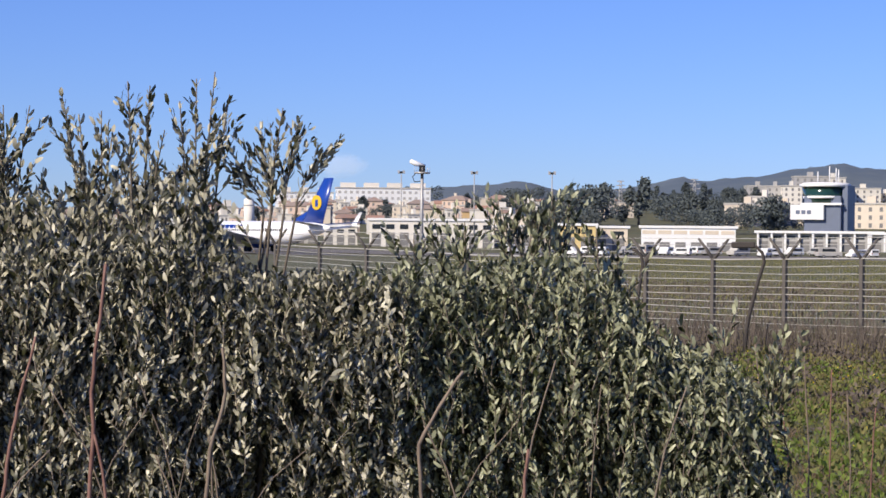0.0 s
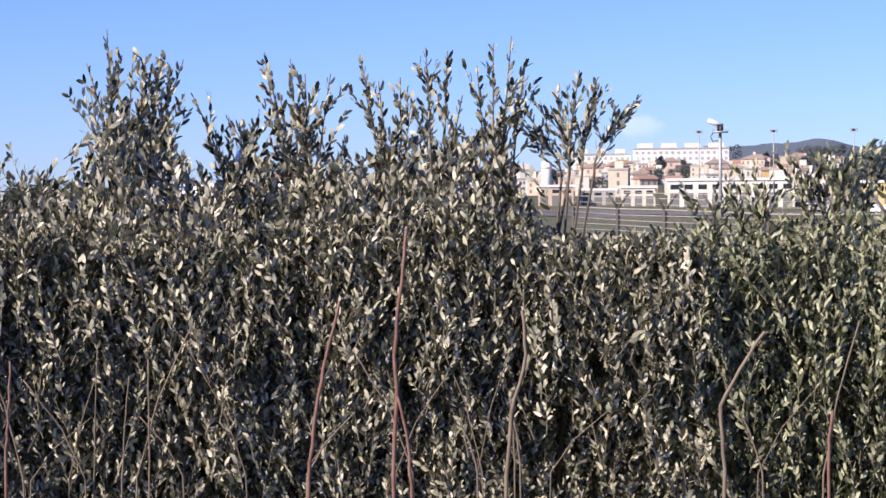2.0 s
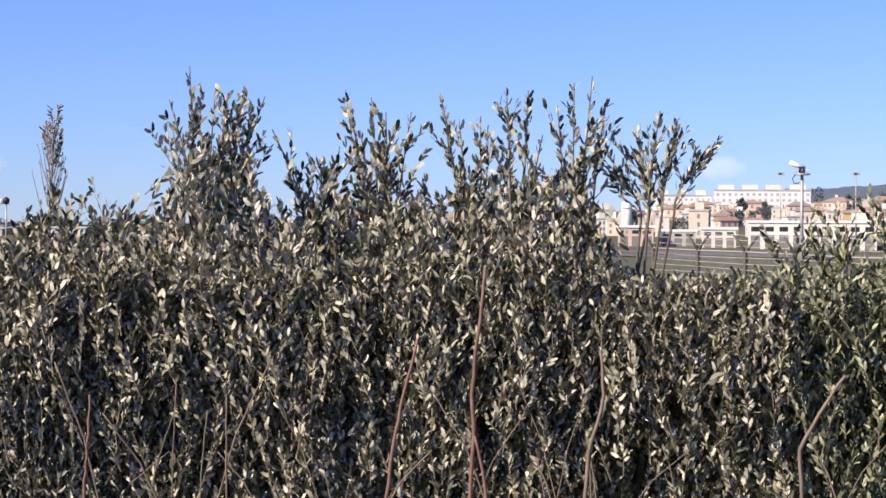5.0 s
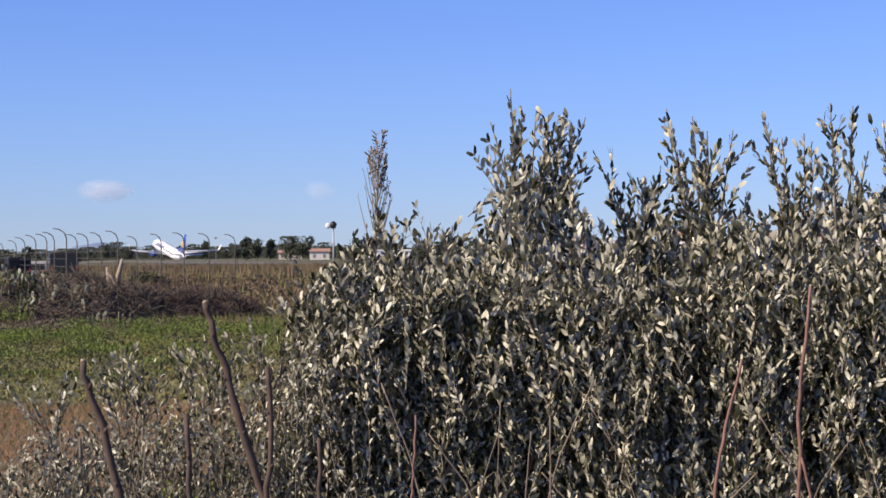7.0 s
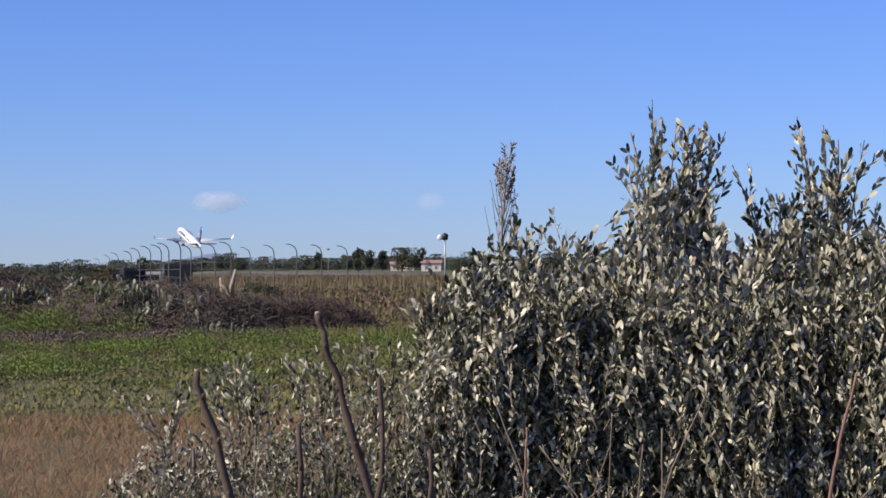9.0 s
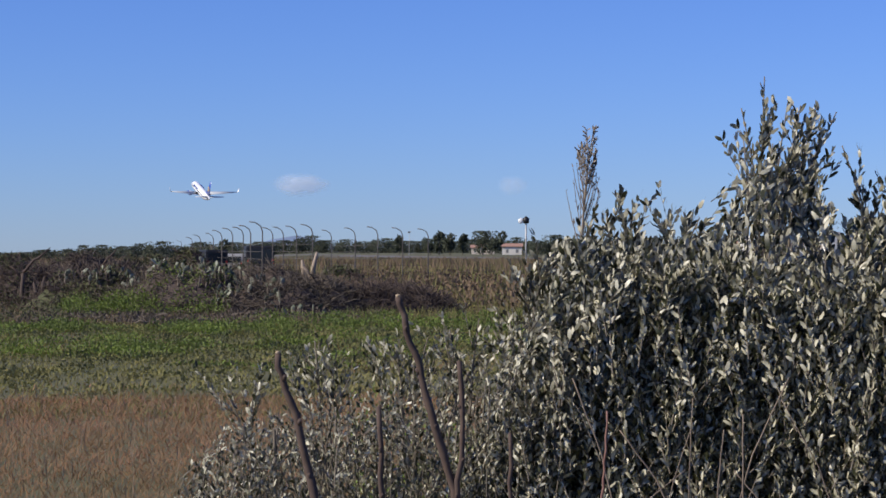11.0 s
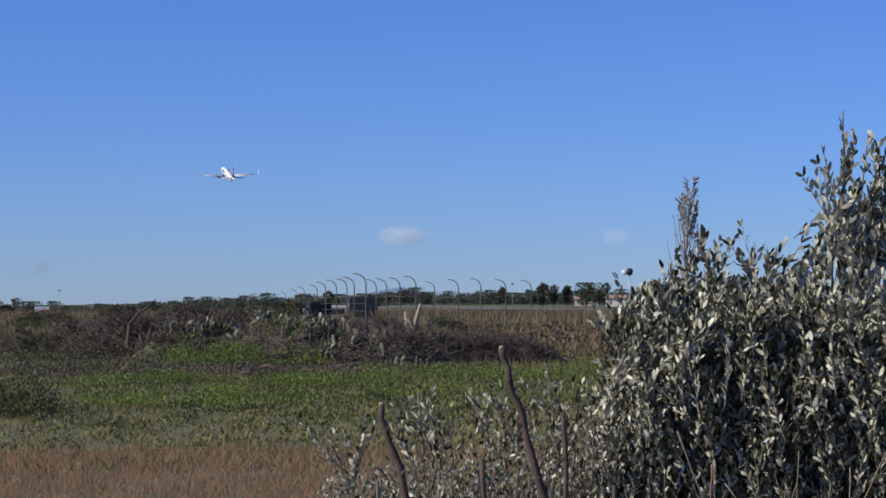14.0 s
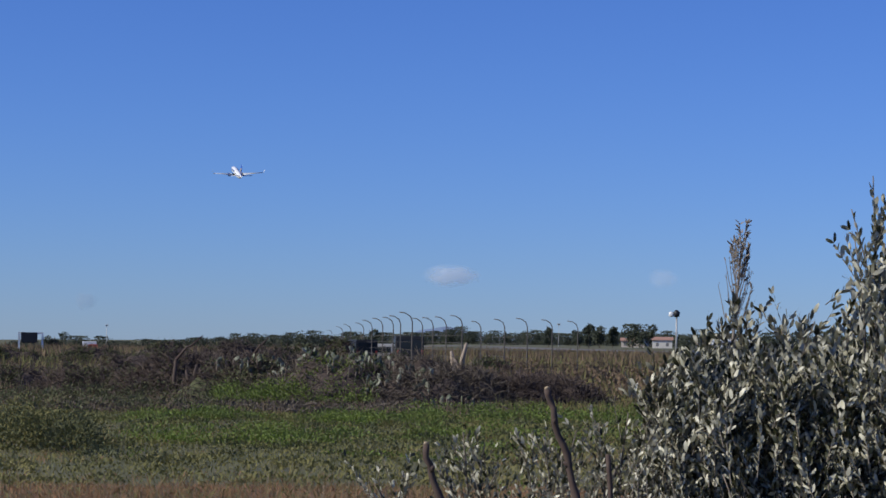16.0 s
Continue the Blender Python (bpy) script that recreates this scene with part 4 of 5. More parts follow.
mound(-33.0, 76, 3.0, 2.0, 1.0, BRAMBLE, 1500, 7, "low green scrub at the field edge", SHRUB, 5000, BRAMBLE, 0.09)
mound(-36.0, 76, 2.8, 2.0, 0.9, BRAMBLE, 500, 17, "low green scrub at the field edge", SHRUB, 2200, BRAMBLE, 0.09)
mound(-26.8, 100, 4.2, 2.0, 2.0, BRAMBLE_GREY, 2400, 8, "tall grey thicket of bare stems behind the heap", BRAMBLE, 4500, BRAMBLE, 0.12)
mound(-29.5, 105, 3.0, 2.0, 1.5, BRAMBLE_GREY, 1000, 9, "low thicket behind the heap", SHRUB, 3000, BRAMBLE, 0.12)
for k, (a, d, w, h) in enumerate(((-24.3, 115, 2.0, 2.3), (-25.5, 125, 2.6, 1.9), (-27.2, 130, 3.0, 2.1), (-29.0, 140, 3.4, 1.9), (-31.0, 150, 3.6, 1.6), (-33.4, 160, 4.0, 1.4), (-35.8, 160, 4.0, 1.4), (-20.3, 118, 2.0, 1.2))):
    mound(a, d, w, 1.6, h, BRAMBLE, 900, 60 + k, "dark thicket of scrub before the runway", SHRUB, 2600, BRAMBLE, 0.16, 0.014)
mound(-22.6, 120, 3.4, 2.0, 1.5, BRAMBLE_GREY, 1500, 12, "dry thicket before the far fence", SHRUB, 1600, BRAMBLE, 0.12)


def cactus_plants():
    """Prickly pears: stacks of flat oval pads, each pad an object."""
    rnd = random.Random(21)
    bm = bmesh.new()
    bmesh.ops.create_uvsphere(bm, u_segments=10, v_segments=7, radius=1, matrix=Matrix.Translation((0, 0, 0.92)) @ Matrix.Diagonal((0.62, 0.14, 1.0, 1)))
    for f in bm.faces:
        f.smooth = True
    me = bpy.data.meshes.new("pad")
    bm.to_mesh(me)
    bm.free()
    me.materials.append(CACTUS)
    for az, dist, h, n in ((-21.7, 63, 1.5, 14), (-22.2, 64, 1.6, 20), (-22.7, 65, 1.75, 24), (-23.2, 64, 1.7, 26), (-23.7, 65.5, 1.8, 26), (-24.2, 65, 1.8, 26), (-24.8, 66, 1.7, 26), (-25.4, 66.5, 1.5, 26), (-26.1, 67, 1.3, 22), (-26.8, 67, 1.1, 18), (-27.5, 68, 0.95, 10), (-21.1, 63, 1.5, 8)):
        p = on_land(az, dist - 0.3)
        p.z = heap_height(p.x, p.y) - 0.1
        ob = thing("prickly_pear", "grey green prickly pear cactus on the scrub heap", "cactus", p, 0, "prickly pears")
        tips = [(Vector((rnd.uniform(-0.6, 0.6), rnd.uniform(-0.35, 0.6), 0)), 0) for _ in range(14)]
        tips = [(Vector((q.x, q.y, heap_height(p.x + q.x, p.y + q.y) - p.z + rnd.uniform(0.0, 0.3))), 0) for q, _ in tips]
        for q, _ in list(tips):
            part("stalk", tubed([(q.x * 0.9, q.y * 0.9, q.z - 0.4), q + Vector((0, 0, 0.05))], [0.04, 0.03], 6), BRAMBLE_GREY, ob)
        for k in range(n):
            q, lev = tips.pop(0)
            s = rnd.uniform(0.07, 0.125)
            tilt = pose(q.x, q.y, q.z, rnd.uniform(-45, 45), rnd.uniform(-55, 55), rnd.uniform(0, 360))
            pad = new("pad", me)
            pad.parent = ob
            pad.matrix_basis = tilt @ Matrix.Diagonal((s, s, s, 1))
            e = tilt @ Vector((rnd.uniform(-0.05, 0.05), 0, 1.75 * s))
            if lev < 1:
                tips.append((e, lev + 1))
                if rnd.random() < 0.6:
                    tips.append((e + Vector((rnd.uniform(-0.08, 0.08), rnd.uniform(-0.08, 0.08), -0.05)), lev + 1))
            if not tips:
                tips.append((Vector((rnd.uniform(-0.7, 0.7), rnd.uniform(-0.5, 0.5), rnd.uniform(-0.3, 0.1))), 1))


cactus_plants()


def dead_branches():
    def snag(az, dist, el_top, reach, thick, label):
        base = on_land(az, dist)
        top = up(az, el_top, dist).z - base.z
        ob = thing("dead_tree", label, "dead tree", base, -az)
        fork = (0, 0, top * 0.62)
        part("trunk", tubed([(0.1, 0, -0.2), (-0.05, 0, top * 0.3), fork], [thick * 2.2, thick * 1.7, thick * 1.4], 7), BRAMBLE, ob)
        part("branch", tubed([fork, (reach * 0.4, 0, top * 0.82), (reach * 0.55, 0, top * 0.84), (reach, 0, top)], [thick * 1.3, thick, thick * 0.9, thick * 0.5], 6), STAKE, ob)
        part("branch", tubed([(0, 0, top * 0.5), (-reach * 0.3, 0.1, top * 0.68), (-reach * 0.5, 0.1, top * 0.72)], [thick, thick * 0.7, thick * 0.4], 6), STAKE, ob)
        return ob
    snag(-28.75, 68, 1.22, 0.85, 0.04, "bare dead tree with one raised crooked branch")
    snag(-26.65, 96, 1.22, 0.7, 0.045, "bare dead tree leaning over the thicket")
    base = on_land(-21.05, 65.5)
    base.z = heap_height(base.x, base.y)
    ob = thing("dead_stump", "pale forked dead stump in the dry grass", "dead stump", base, 21)
    for x, z, lean in ((-0.18, 0.75, -0.05), (0.12, 1.0, 0.12), (0.0, 0.55, -0.2)):
        part("prong", tubed([(x * 0.5, 0, -0.2), (x, 0.05, z * 0.5), (x + lean, 0, z)], [0.09, 0.08, 0.045], 7), DEADWOOD, ob)
    base = on_land(-28.15, 67.5)
    base.z = heap_height(base.x, base.y)
    ob = thing("dead_stump", "splintered grey dead trunk on the dark heap", "dead stump", base, 28)
    for x, z, lean in ((-0.3, 0.45, -0.08), (-0.1, 0.6, 0.05), (0.12, 0.5, -0.05), (0.3, 0.35, 0.1)):
        part("prong", tubed([(x * 0.7, 0, -0.5), (x, 0.05, z * 0.4), (x + lean, 0, z)], [0.12, 0.09, 0.03], 7), BRAMBLE, ob)
    for k, (az, d, l) in enumerate(((-25.0, 61, 0.6), (-24.0, 56, 0.4), (-27.2, 58, 0.4), (-21.6, 60, 1.1), (-23.0, 62, 0.5), (-25.6, 54, 0.3))):
        b = on_land(az, d)
        log = thing("log", "grey dead branch lying in the grass", "branch", b, k * 37, "branches in the grass")
        part("wood", tubed([(-l / 2, 0, 0.12), (0, 0.05, 0.2), (l / 2, 0, 0.14)], [0.03, 0.035, 0.015], 7), BRAMBLE_GREY, log)


dead_branches()


# ---- grass ----
def scatter(rng, az0, az1, r0, r1, n):
    r = np.sqrt(rng.uniform(r0 * r0, r1 * r1, n))
    a = np.radians(rng.uniform(az0, az1, n))
    x, y = r * np.sin(a), r * np.cos(a)
    return x, y


def on_ground(x, y):
    z = np.array([land(a, b) for a, b in zip(x, y)])
    return np.stack([x, y, z], 1)


def keep_patchy(x, y, seed, scale, cut):
    return np.array([noise.noise((a * scale * 2.2, b * scale * 0.8, seed)) + 0.5 * noise.noise((a * scale * 7, b * scale * 2.5, seed)) > cut for a, b in zip(x, y)])


def grass_patch(name, label, mat, az, r, n, h, w, lean, seed, scale=0.5, cut=-1.0):
    rng = np.random.default_rng(seed)
    x, y = scatter(rng, *az, *r, n)
    if cut > -1:
        k = keep_patchy(x, y, seed, scale, cut)
        x, y = x[k], y[k]
    m = len(x)
    clump = np.array([noise.noise((a * 1.7, b * 1.7, seed + 3.0)) for a, b in zip(x, y)])
    v, f = blades(on_ground(x, y), rng.uniform(*h, m) * (1 + 0.6 * clump), rng.uniform(*w, m), rng.uniform(*lean, m), rng)
    return tagged(raw(name, v, f, mat), label, "grass", kind="stuff")


def leafy_patch(name, label, mat, az, r, n, h, size, seed, scale, cut):
    rng = np.random.default_rng(seed)
    x, y = scatter(rng, *az, *r, n)
    k = keep_patchy(x, y, seed, scale, cut)
    x, y = x[k], y[k]
    m = len(x)
    b = on_ground(x, y)
    top = np.array([max(0.15, 0.55 + 1.3 * noise.noise((a * 0.9, c * 0.5, seed + 7.0))) for a, c in zip(x, y)])
    b[:, 2] += rng.uniform(0, 1, m) * h * top
    v, f = leaves(b, rng.normal(size=(m, 3)) + [0, 0, 0.9], rng.uniform(0.7, 1.5, m) * size, rng.uniform(0.4, 0.8, m) * size, rng, 0.25, True)
    return tagged(raw(name, v, f, mat), label, "weeds", kind="stuff")


def weed_clumps(name, label, mat, az, r, n, wide, high, count, size, seed, cut=-1.0):
    """Low rounded clumps of leafy weeds, thick on their domes and open between."""
    rng = np.random.default_rng(seed)
    x, y = scatter(rng, *az, *r, n)
    if cut > -1:
        k = keep_patchy(x, y, 34, 0.12, cut)
        x, y = x[k], y[k]
    m = len(x)
    w, h = rng.uniform(*wide, m), rng.uniform(*high, m)
    k = np.repeat(np.arange(m), np.maximum(12, count * (w / wide[1]) ** 1.5).astype(int))
    q = np.sqrt(rng.uniform(0, 1, len(k)))
    a = rng.uniform(0, 6.2832, len(k))
    px, py = x[k] + q * np.cos(a) * w[k], y[k] + q * np.sin(a) * w[k]
    b = on_ground(px, py)
    b[:, 2] += h[k] * (1 - q * q) ** 0.6 * rng.uniform(0.55, 1.05, len(k))
    out = np.stack([q * np.cos(a), q * np.sin(a), 0.9 * np.ones(len(k))], 1)
    v, f = leaves(b, out + rng.normal(0, 0.5, (len(k), 3)), rng.uniform(0.6, 1.4, len(k)) * size, rng.uniform(0.35, 0.7, len(k)) * size, rng, 0.25, True)
    return tagged(raw(name, v, f, mat), label, "weeds", kind="stuff")


RIGHT_AZ = (10, 21)
weed_clumps("weeds", "clumps of bright green weeds in the meadow", GREEN, (-29.8, -12), (36, 52), 800, (0.2, 0.8), (0.1, 0.4), 240, 0.05, 201, 0.0)
weed_clumps("weeds", "clumps of dark green weeds in the meadow", SHRUB, (-38, -14), (30, 60), 420, (0.12, 0.5), (0.06, 0.24), 110, 0.055, 202)
weed_clumps("weeds", "green weeds growing up the foot of the heap", GREEN, (-27.6, -23.4), (62, 65.5), 60, (0.3, 0.8), (0.35, 0.95), 240, 0.065, 203)
weed_clumps("weeds", "green weeds below the dead bramble", GREEN, (-22.3, -12), (50, 61), 150, (0.3, 0.8), (0.15, 0.4), 200, 0.06, 204)
weed_clumps("shrubs", "low dark scrub at the foot of the heap", SHRUB, (-38, -27), (56, 72), 170, (0.3, 1.0), (0.2, 0.7), 200, 0.06, 205)
weed_clumps("shrubs", "low brown dead weeds at the foot of the heap", BRAMBLE_GREY, (-38, -19), (54, 65), 260, (0.25, 0.9), (0.1, 0.35), 130, 0.07, 206)
weed_clumps("weeds", "yellowish green tufts in the meadow", MIXGRASS, (-38, -13), (26, 62), 900, (0.15, 0.6), (0.06, 0.2), 110, 0.055, 207)
weed_clumps("shrubs", "grey green wispy bush in the meadow", MIXGRASS, (-33.4, -31.3), (34, 37), 14, (0.3, 0.6), (0.45, 0.95), 420, 0.05, 212)
weed_clumps("shrubs", "dark leaves of the wispy bush", SHRUB, (-33.4, -31.3), (34, 37), 14, (0.3, 0.6), (0.4, 0.9), 420, 0.05, 213)
weed_clumps("grass_tufts", "brown grass tufts before the far fence", TALLGRASS, (-21.3, -9), (68, 160), 380, (0.4, 1.5), (0.25, 0.9), 110, 0.2, 214)
weed_clumps("grass_tufts", "dull green tufts before the far fence", MIXGRASS, (-20.5, -9), (66, 120), 160, (0.4, 1.3), (0.15, 0.5), 110, 0.14, 215)
weed_clumps("weeds", "yellow green weeds below the airfield fence", GREEN, (10.5, 21), (13, 36), 100, (0.15, 0.5), (0.1, 0.35), 120, 0.05, 209)
weed_clumps("weeds", "dull green tufts below the airfield fence", MIXGRASS, (10.5, 21), (13, 48), 420, (0.15, 0.5), (0.08, 0.3), 90, 0.06, 210)
weed_clumps("shrubs", "brown dead weeds below the airfield fence", BRAMBLE_GREY, (10.5, 21), (18, 50), 260, (0.15, 0.6), (0.1, 0.45), 90, 0.07, 211)
grass_patch("dry_grass", "reddish dry grass in the near meadow", DRYGRASS, (-37, -14), (12.5, 26), 66000, (0.025, 0.10), (0.003, 0.007), (0.5, 2.2), 31)
grass_patch("dry_grass", "patches of reddish dry grass in the meadow", DRYGRASS, (-37, -13), (22, 62), 26000, (0.04, 0.13), (0.006, 0.014), (0.5, 1.6), 46, 0.2, 0.05)
grass_patch("dry_grass", "pale dry stalks in the near meadow", TWIG, (-37, -14), (12.5, 26), 1600, (0.10, 0.32), (0.003, 0.006), (0.05, 0.35), 32)
grass_patch("meadow_grass", "olive green meadow grass", MIXGRASS, (-37, -13), (22, 62), 48000, (0.04, 0.13), (0.007, 0.016), (0.5, 1.6), 33)
leafy_patch("weeds", "bright green leafy weeds in the meadow", GREEN, (-30, -12), (32, 54), 40000, 0.16, 0.045, 34, 0.2, 0.1)
grass_patch("dry_grass", "grey brown grass at the foot of the heap", TALLGRASS, (-38, -12), (54, 84), 24000, (0.12, 0.34), (0.012, 0.025), (0.2, 0.9), 47)
grass_patch("tall_grass", "tall reddish dry grass before the airfield fence", TALLGRASS, (-21.3, -9), (66, 165), 15000, (0.2, 0.6), (0.02, 0.05), (0.2, 0.8), 35)
grass_patch("tall_grass", "tall reddish dry grass along the runway", TALLGRASS, (-38, -9), (165, 420), 26000, (0.8, 1.35), (0.06, 0.14), (0.05, 0.3), 45)
grass_patch("meadow_grass", "yellowish grass among the dry stalks", MIXGRASS, (-38, -9), (80, 420), 30000, (0.5, 1.1), (0.04, 0.1), (0.1, 0.5), 49)
grass_patch("tall_grass", "brown dry grass along the scrub heap", TALLGRASS, (-37, -21), (70, 150), 12000, (0.3, 0.7), (0.02, 0.05), (0.1, 0.4), 36)
grass_patch("meadow_grass", "pale green grass behind the dead bramble", MIXGRASS, (-20, -11), (56, 80), 9000, (0.2, 0.45), (0.012, 0.025), (0.1, 0.5), 37)
grass_patch("meadow_grass", "grey brown grass under the airfield fence", MIXGRASS, RIGHT_AZ, (12, 60), 40000, (0.04, 0.13), (0.006, 0.014), (0.5, 1.8), 38)
leafy_patch("weeds", "yellow green weeds in the meadow by the fence", GREEN, RIGHT_AZ, (11, 34), 26000, 0.28, 0.03, 48, 0.35, 0.16)
grass_patch("dry_grass", "dry reddish stalks under the airfield fence", TALLGRASS, RIGHT_AZ, (12, 52), 30000, (0.05, 0.2), (0.005, 0.012), (0.4, 1.4), 39, 0.25, -0.12)
grass_patch("tall_grass", "dark tall weeds along the fence foot", BRAMBLE_GREY, (8, 21), (38, 54), 5000, (0.3, 0.8), (0.01, 0.02), (0.1, 0.4), 40)
leafy_patch("flowers", "small yellow flowers in the meadow", YELLOW, RIGHT_AZ, (16, 32), 2600, 0.4, 0.028, 41, 0.3, 0.1)
leafy_patch("flowers", "small yellow green weeds behind the suckers", GREEN, (-20, -12), (11, 20), 5000, 0.45, 0.05, 42, 0.5, -0.1)
leafy_patch("weeds", "green weeds beside the olive bush", GREEN, (11.3, 15.6), (5.5, 6.4), 2600, 0.9, 0.042, 43, 0.9, -0.2)
grass_patch("airfield_grass", "brownish mown grass of the airfield", BRAMBLE_GREY, (7, 21), (58, 130), 15000, (0.08, 0.2), (0.03, 0.07), (0.1, 0.5), 50)
grass_patch("airfield_grass", "mown green grass of the airfield", MIXGRASS, (7, 21), (70, 240), 26000, (0.08, 0.2), (0.03, 0.07), (0.1, 0.5), 44)


# ---- olives ----
def shoot(rng, line, step, size, spread, start=0.25):
    """Leaf places and directions along a line of points."""
    pts = np.array([tuple(p) for p in line])
    seg = np.linalg.norm(np.diff(pts, axis=0), axis=1)
    total = seg.sum()
    cum = np.concatenate([[0], np.cumsum(seg)])
    n = max(3, int(total * (1 - start) / step))
    s = total * start + np.arange(n) * step
    s = np.repeat(s, 2)
    base = np.stack([np.interp(s, cum, pts[:, k]) for k in range(3)], 1)
    d = pts[-1] - pts[0]
    d = d / np.linalg.norm(d)
    q = rng.normal(size=(len(s), 3))
    q -= (q @ d)[:, None] * d
    q /= np.linalg.norm(q, axis=1, keepdims=True)
    way = d + q * rng.uniform(spread * 0.5, spread * 1.4, (len(s), 1)) + [0, 0, 0.15]
    return base, way, rng.uniform(0.65, 1.2, len(s)) * size


def olive_bush(name, label, az, dist, tips, outline, body, seed, origins, depth=1.4, density=1.0, size=0.031, floor=-8.2, side=8, thin=0.0145, veil=(), nveil=0, hollow=(), gather=0.5, leaf=OLIVE):
    """An olive bush: stems from one foot, long shoots to the tips, and a body of leafy twigs under the outline."""
    rng = np.random.default_rng(seed)
    rnd = random.Random(seed)
    foot = on_land(az, dist)
    ob = thing(name, label, "bush", foot)
    rel = lambda p: Vector(p) - foot
    B, D, S = [], [], []
    rods = []

    def grow(line, step, spread, start, r, big=1.0):
        b, d, s = shoot(rng, line, step, size * big, spread, start)
        B.append(b)
        D.append(d)
        S.append(s)
        rods.append((line, r))

    for k, (ta, te, td) in enumerate(tips):
        tip = rel(up(ta, te, td))
        oa, oe, pull = min([(*o, gather)[:3] for o in origins], key=lambda o: abs(o[0] - ta))
        root = rel(on_land(oa + (az - oa) * 0.7 + rnd.uniform(-0.6, 0.6), dist + (td - dist) * 0.3))
        root.z -= 0.05
        start = min(oe, te - 1.3)
        near = ta + (oa - ta) * pull
        fork = rel(up(near + rnd.uniform(-0.2, 0.2), start, td))
        knee = fork + Vector((0, 0, 0.4 * (tip.z - fork.z))) + (fork - tip) * 0.12
        low = [root.lerp(fork, i / 4) + Vector((rnd.gauss(0, 0.02), rnd.gauss(0, 0.02), 0)) * (0 < i < 4) for i in range(4)]
        high = [fork * (1 - t) ** 2 + knee * 2 * t * (1 - t) + tip * t * t for t in (0, 0.2, 0.4, 0.6, 0.8, 1.0)]
        line = low + high
        part("stem", tubed(line, [0.0048 * (1 - 0.8 * i / 9) + 0.0009 for i in range(10)], 6), BARK, ob)
        b, d, s = shoot(rng, high, 0.027, size * 1.15, 0.6, 0.05)
        B.append(b)
        D.append(d)
        S.append(s)
        # side shoots
        for j in range(side):
            t = rng.uniform(0.05, 0.85)
            i = int(t * 5)
            p = high[i].lerp(high[i + 1], t * 5 - i)
            axis = (high[i + 1] - high[i]).normalized()
            q = Vector(rng.normal(size=3))
            q = (q - axis * q.dot(axis)).normalized()
            L = rng.uniform(0.08, 0.27) * (1.25 - 0.85 * t)
            w = (axis + q * rng.uniform(0.4, 1.0) + Vector((0, 0, 0.2))).normalized()
            grow([p, p + w * L * 0.5, p + w * L + Vector((0, 0, 0.04 * L))], 0.025, 0.65, 0.15, 0.0019, 1.12)
    # body
    a0, a1 = outline[0][0], outline[-1][0]
    for k in range(int(body * density)):
        a = a0 + (a1 - a0) * (k * 0.754878 % 1)      # evenly spread twigs
        top = lerp(a, outline)
        if top <= floor:
            continue
        e = floor + (top - floor) * (k * 0.569840 % 1) ** 0.9
        dd = dist + ((k * 0.381966 + rng.uniform(0, 0.3)) % 1) ** 1.8 * depth - 0.5 * depth
        if hollow and hollow[0] < a < hollow[1] and e < hollow[2] and dd < dist + 0.15 and rng.uniform() < 0.75:
            continue
        p = rel(up(a, e, dd))
        w = Vector((rng.normal(0, 0.36), rng.normal(0, 0.36), 1)).normalized()
        L = rng.uniform(0.14, 0.32)
        p = p - w * L
        grow([p, p + w * L * 0.5 + Vector(rng.normal(0, 0.01, 3)), p + w * L], thin, 0.9, 0.05, 0.0022, 0.9)
    # thin upper growth
    for k in range(nveil):
        a = rng.uniform(veil[0][0], veil[-1][0])
        top = lerp(a, veil)
        e = 0.8 + (top - 0.8) * rng.uniform(0, 1) ** 1.15
        p = rel(up(a, e, dist + rng.uniform(-0.4, 0.4) * depth))
        w = Vector((rng.normal(0, 0.4), rng.normal(0, 0.4), 1)).normalized()
        L = rng.uniform(0.12, 0.26)
        grow([p - w * L, p - w * L * 0.5 + Vector(rng.normal(0, 0.008, 3)), p], 0.019, 0.7, 0.1, 0.0019, 1.1)
    b, d, s = np.concatenate(B), np.concatenate(D), np.concatenate(S)
    v, f = leaves(b, d, s, s * rng.uniform(0.27, 0.4, len(s)), rng)
    raw("foliage", v, f, leaf, ob, "grey green narrow leaves", "stuff")
    P = np.array([[tuple(q) for q in line] for line, _ in rods])
    R = np.array([r for _, r in rods])[:, None]
    ax = P[:, 2] - P[:, 0]
    ax /= np.linalg.norm(ax, axis=1, keepdims=True)
    s1 = np.cross(ax, rng.normal(size=ax.shape))
    s1 /= np.linalg.norm(s1, axis=1, keepdims=True)
    s2 = np.cross(ax, s1)
    v = np.empty((len(P), 7, 3))
    for k, (x, y) in enumerate(((1, 0), (-0.5, 0.87), (-0.5, -0.87))):
        v[:, k] = P[:, 0] + R * (x * s1 + y * s2)
        v[:, 3 + k] = P[:, 1] + 0.65 * R * (x * s1 + y * s2)
    v[:, 6] = P[:, 2]
    tri = np.array([[0, 1, 4], [0, 4, 3], [1, 2, 5], [1, 5, 4], [2, 0, 3], [2, 3, 5], [3, 4, 6], [4, 5, 6], [5, 3, 6]])
    raw("branchwork", v.reshape(-1, 3), (np.arange(len(P))[:, None, None] * 7 + tri[None]).reshape(-1, 3), BARK, ob, "", "stuff")
    # inner limbs
    for k in range(10):
        a = rnd.uniform(a0, a1)
        top = up(a, min(lerp(a, outline) - 0.8, 0.6), dist + rnd.uniform(-0.4, 0.4) * depth)
        root = on_land(a + (az - a) * 0.6, dist + rnd.uniform(-0.3, 0.3))
        root.z -= 0.05
        part("limb", tubed([rel(q) for q in curve_points(root, top, 0.12, 8, 0.02, seed * 50 + k)], [0.016 * (1 - 0.1 * i) for i in range(8)], 6), BARK, ob)
    return ob


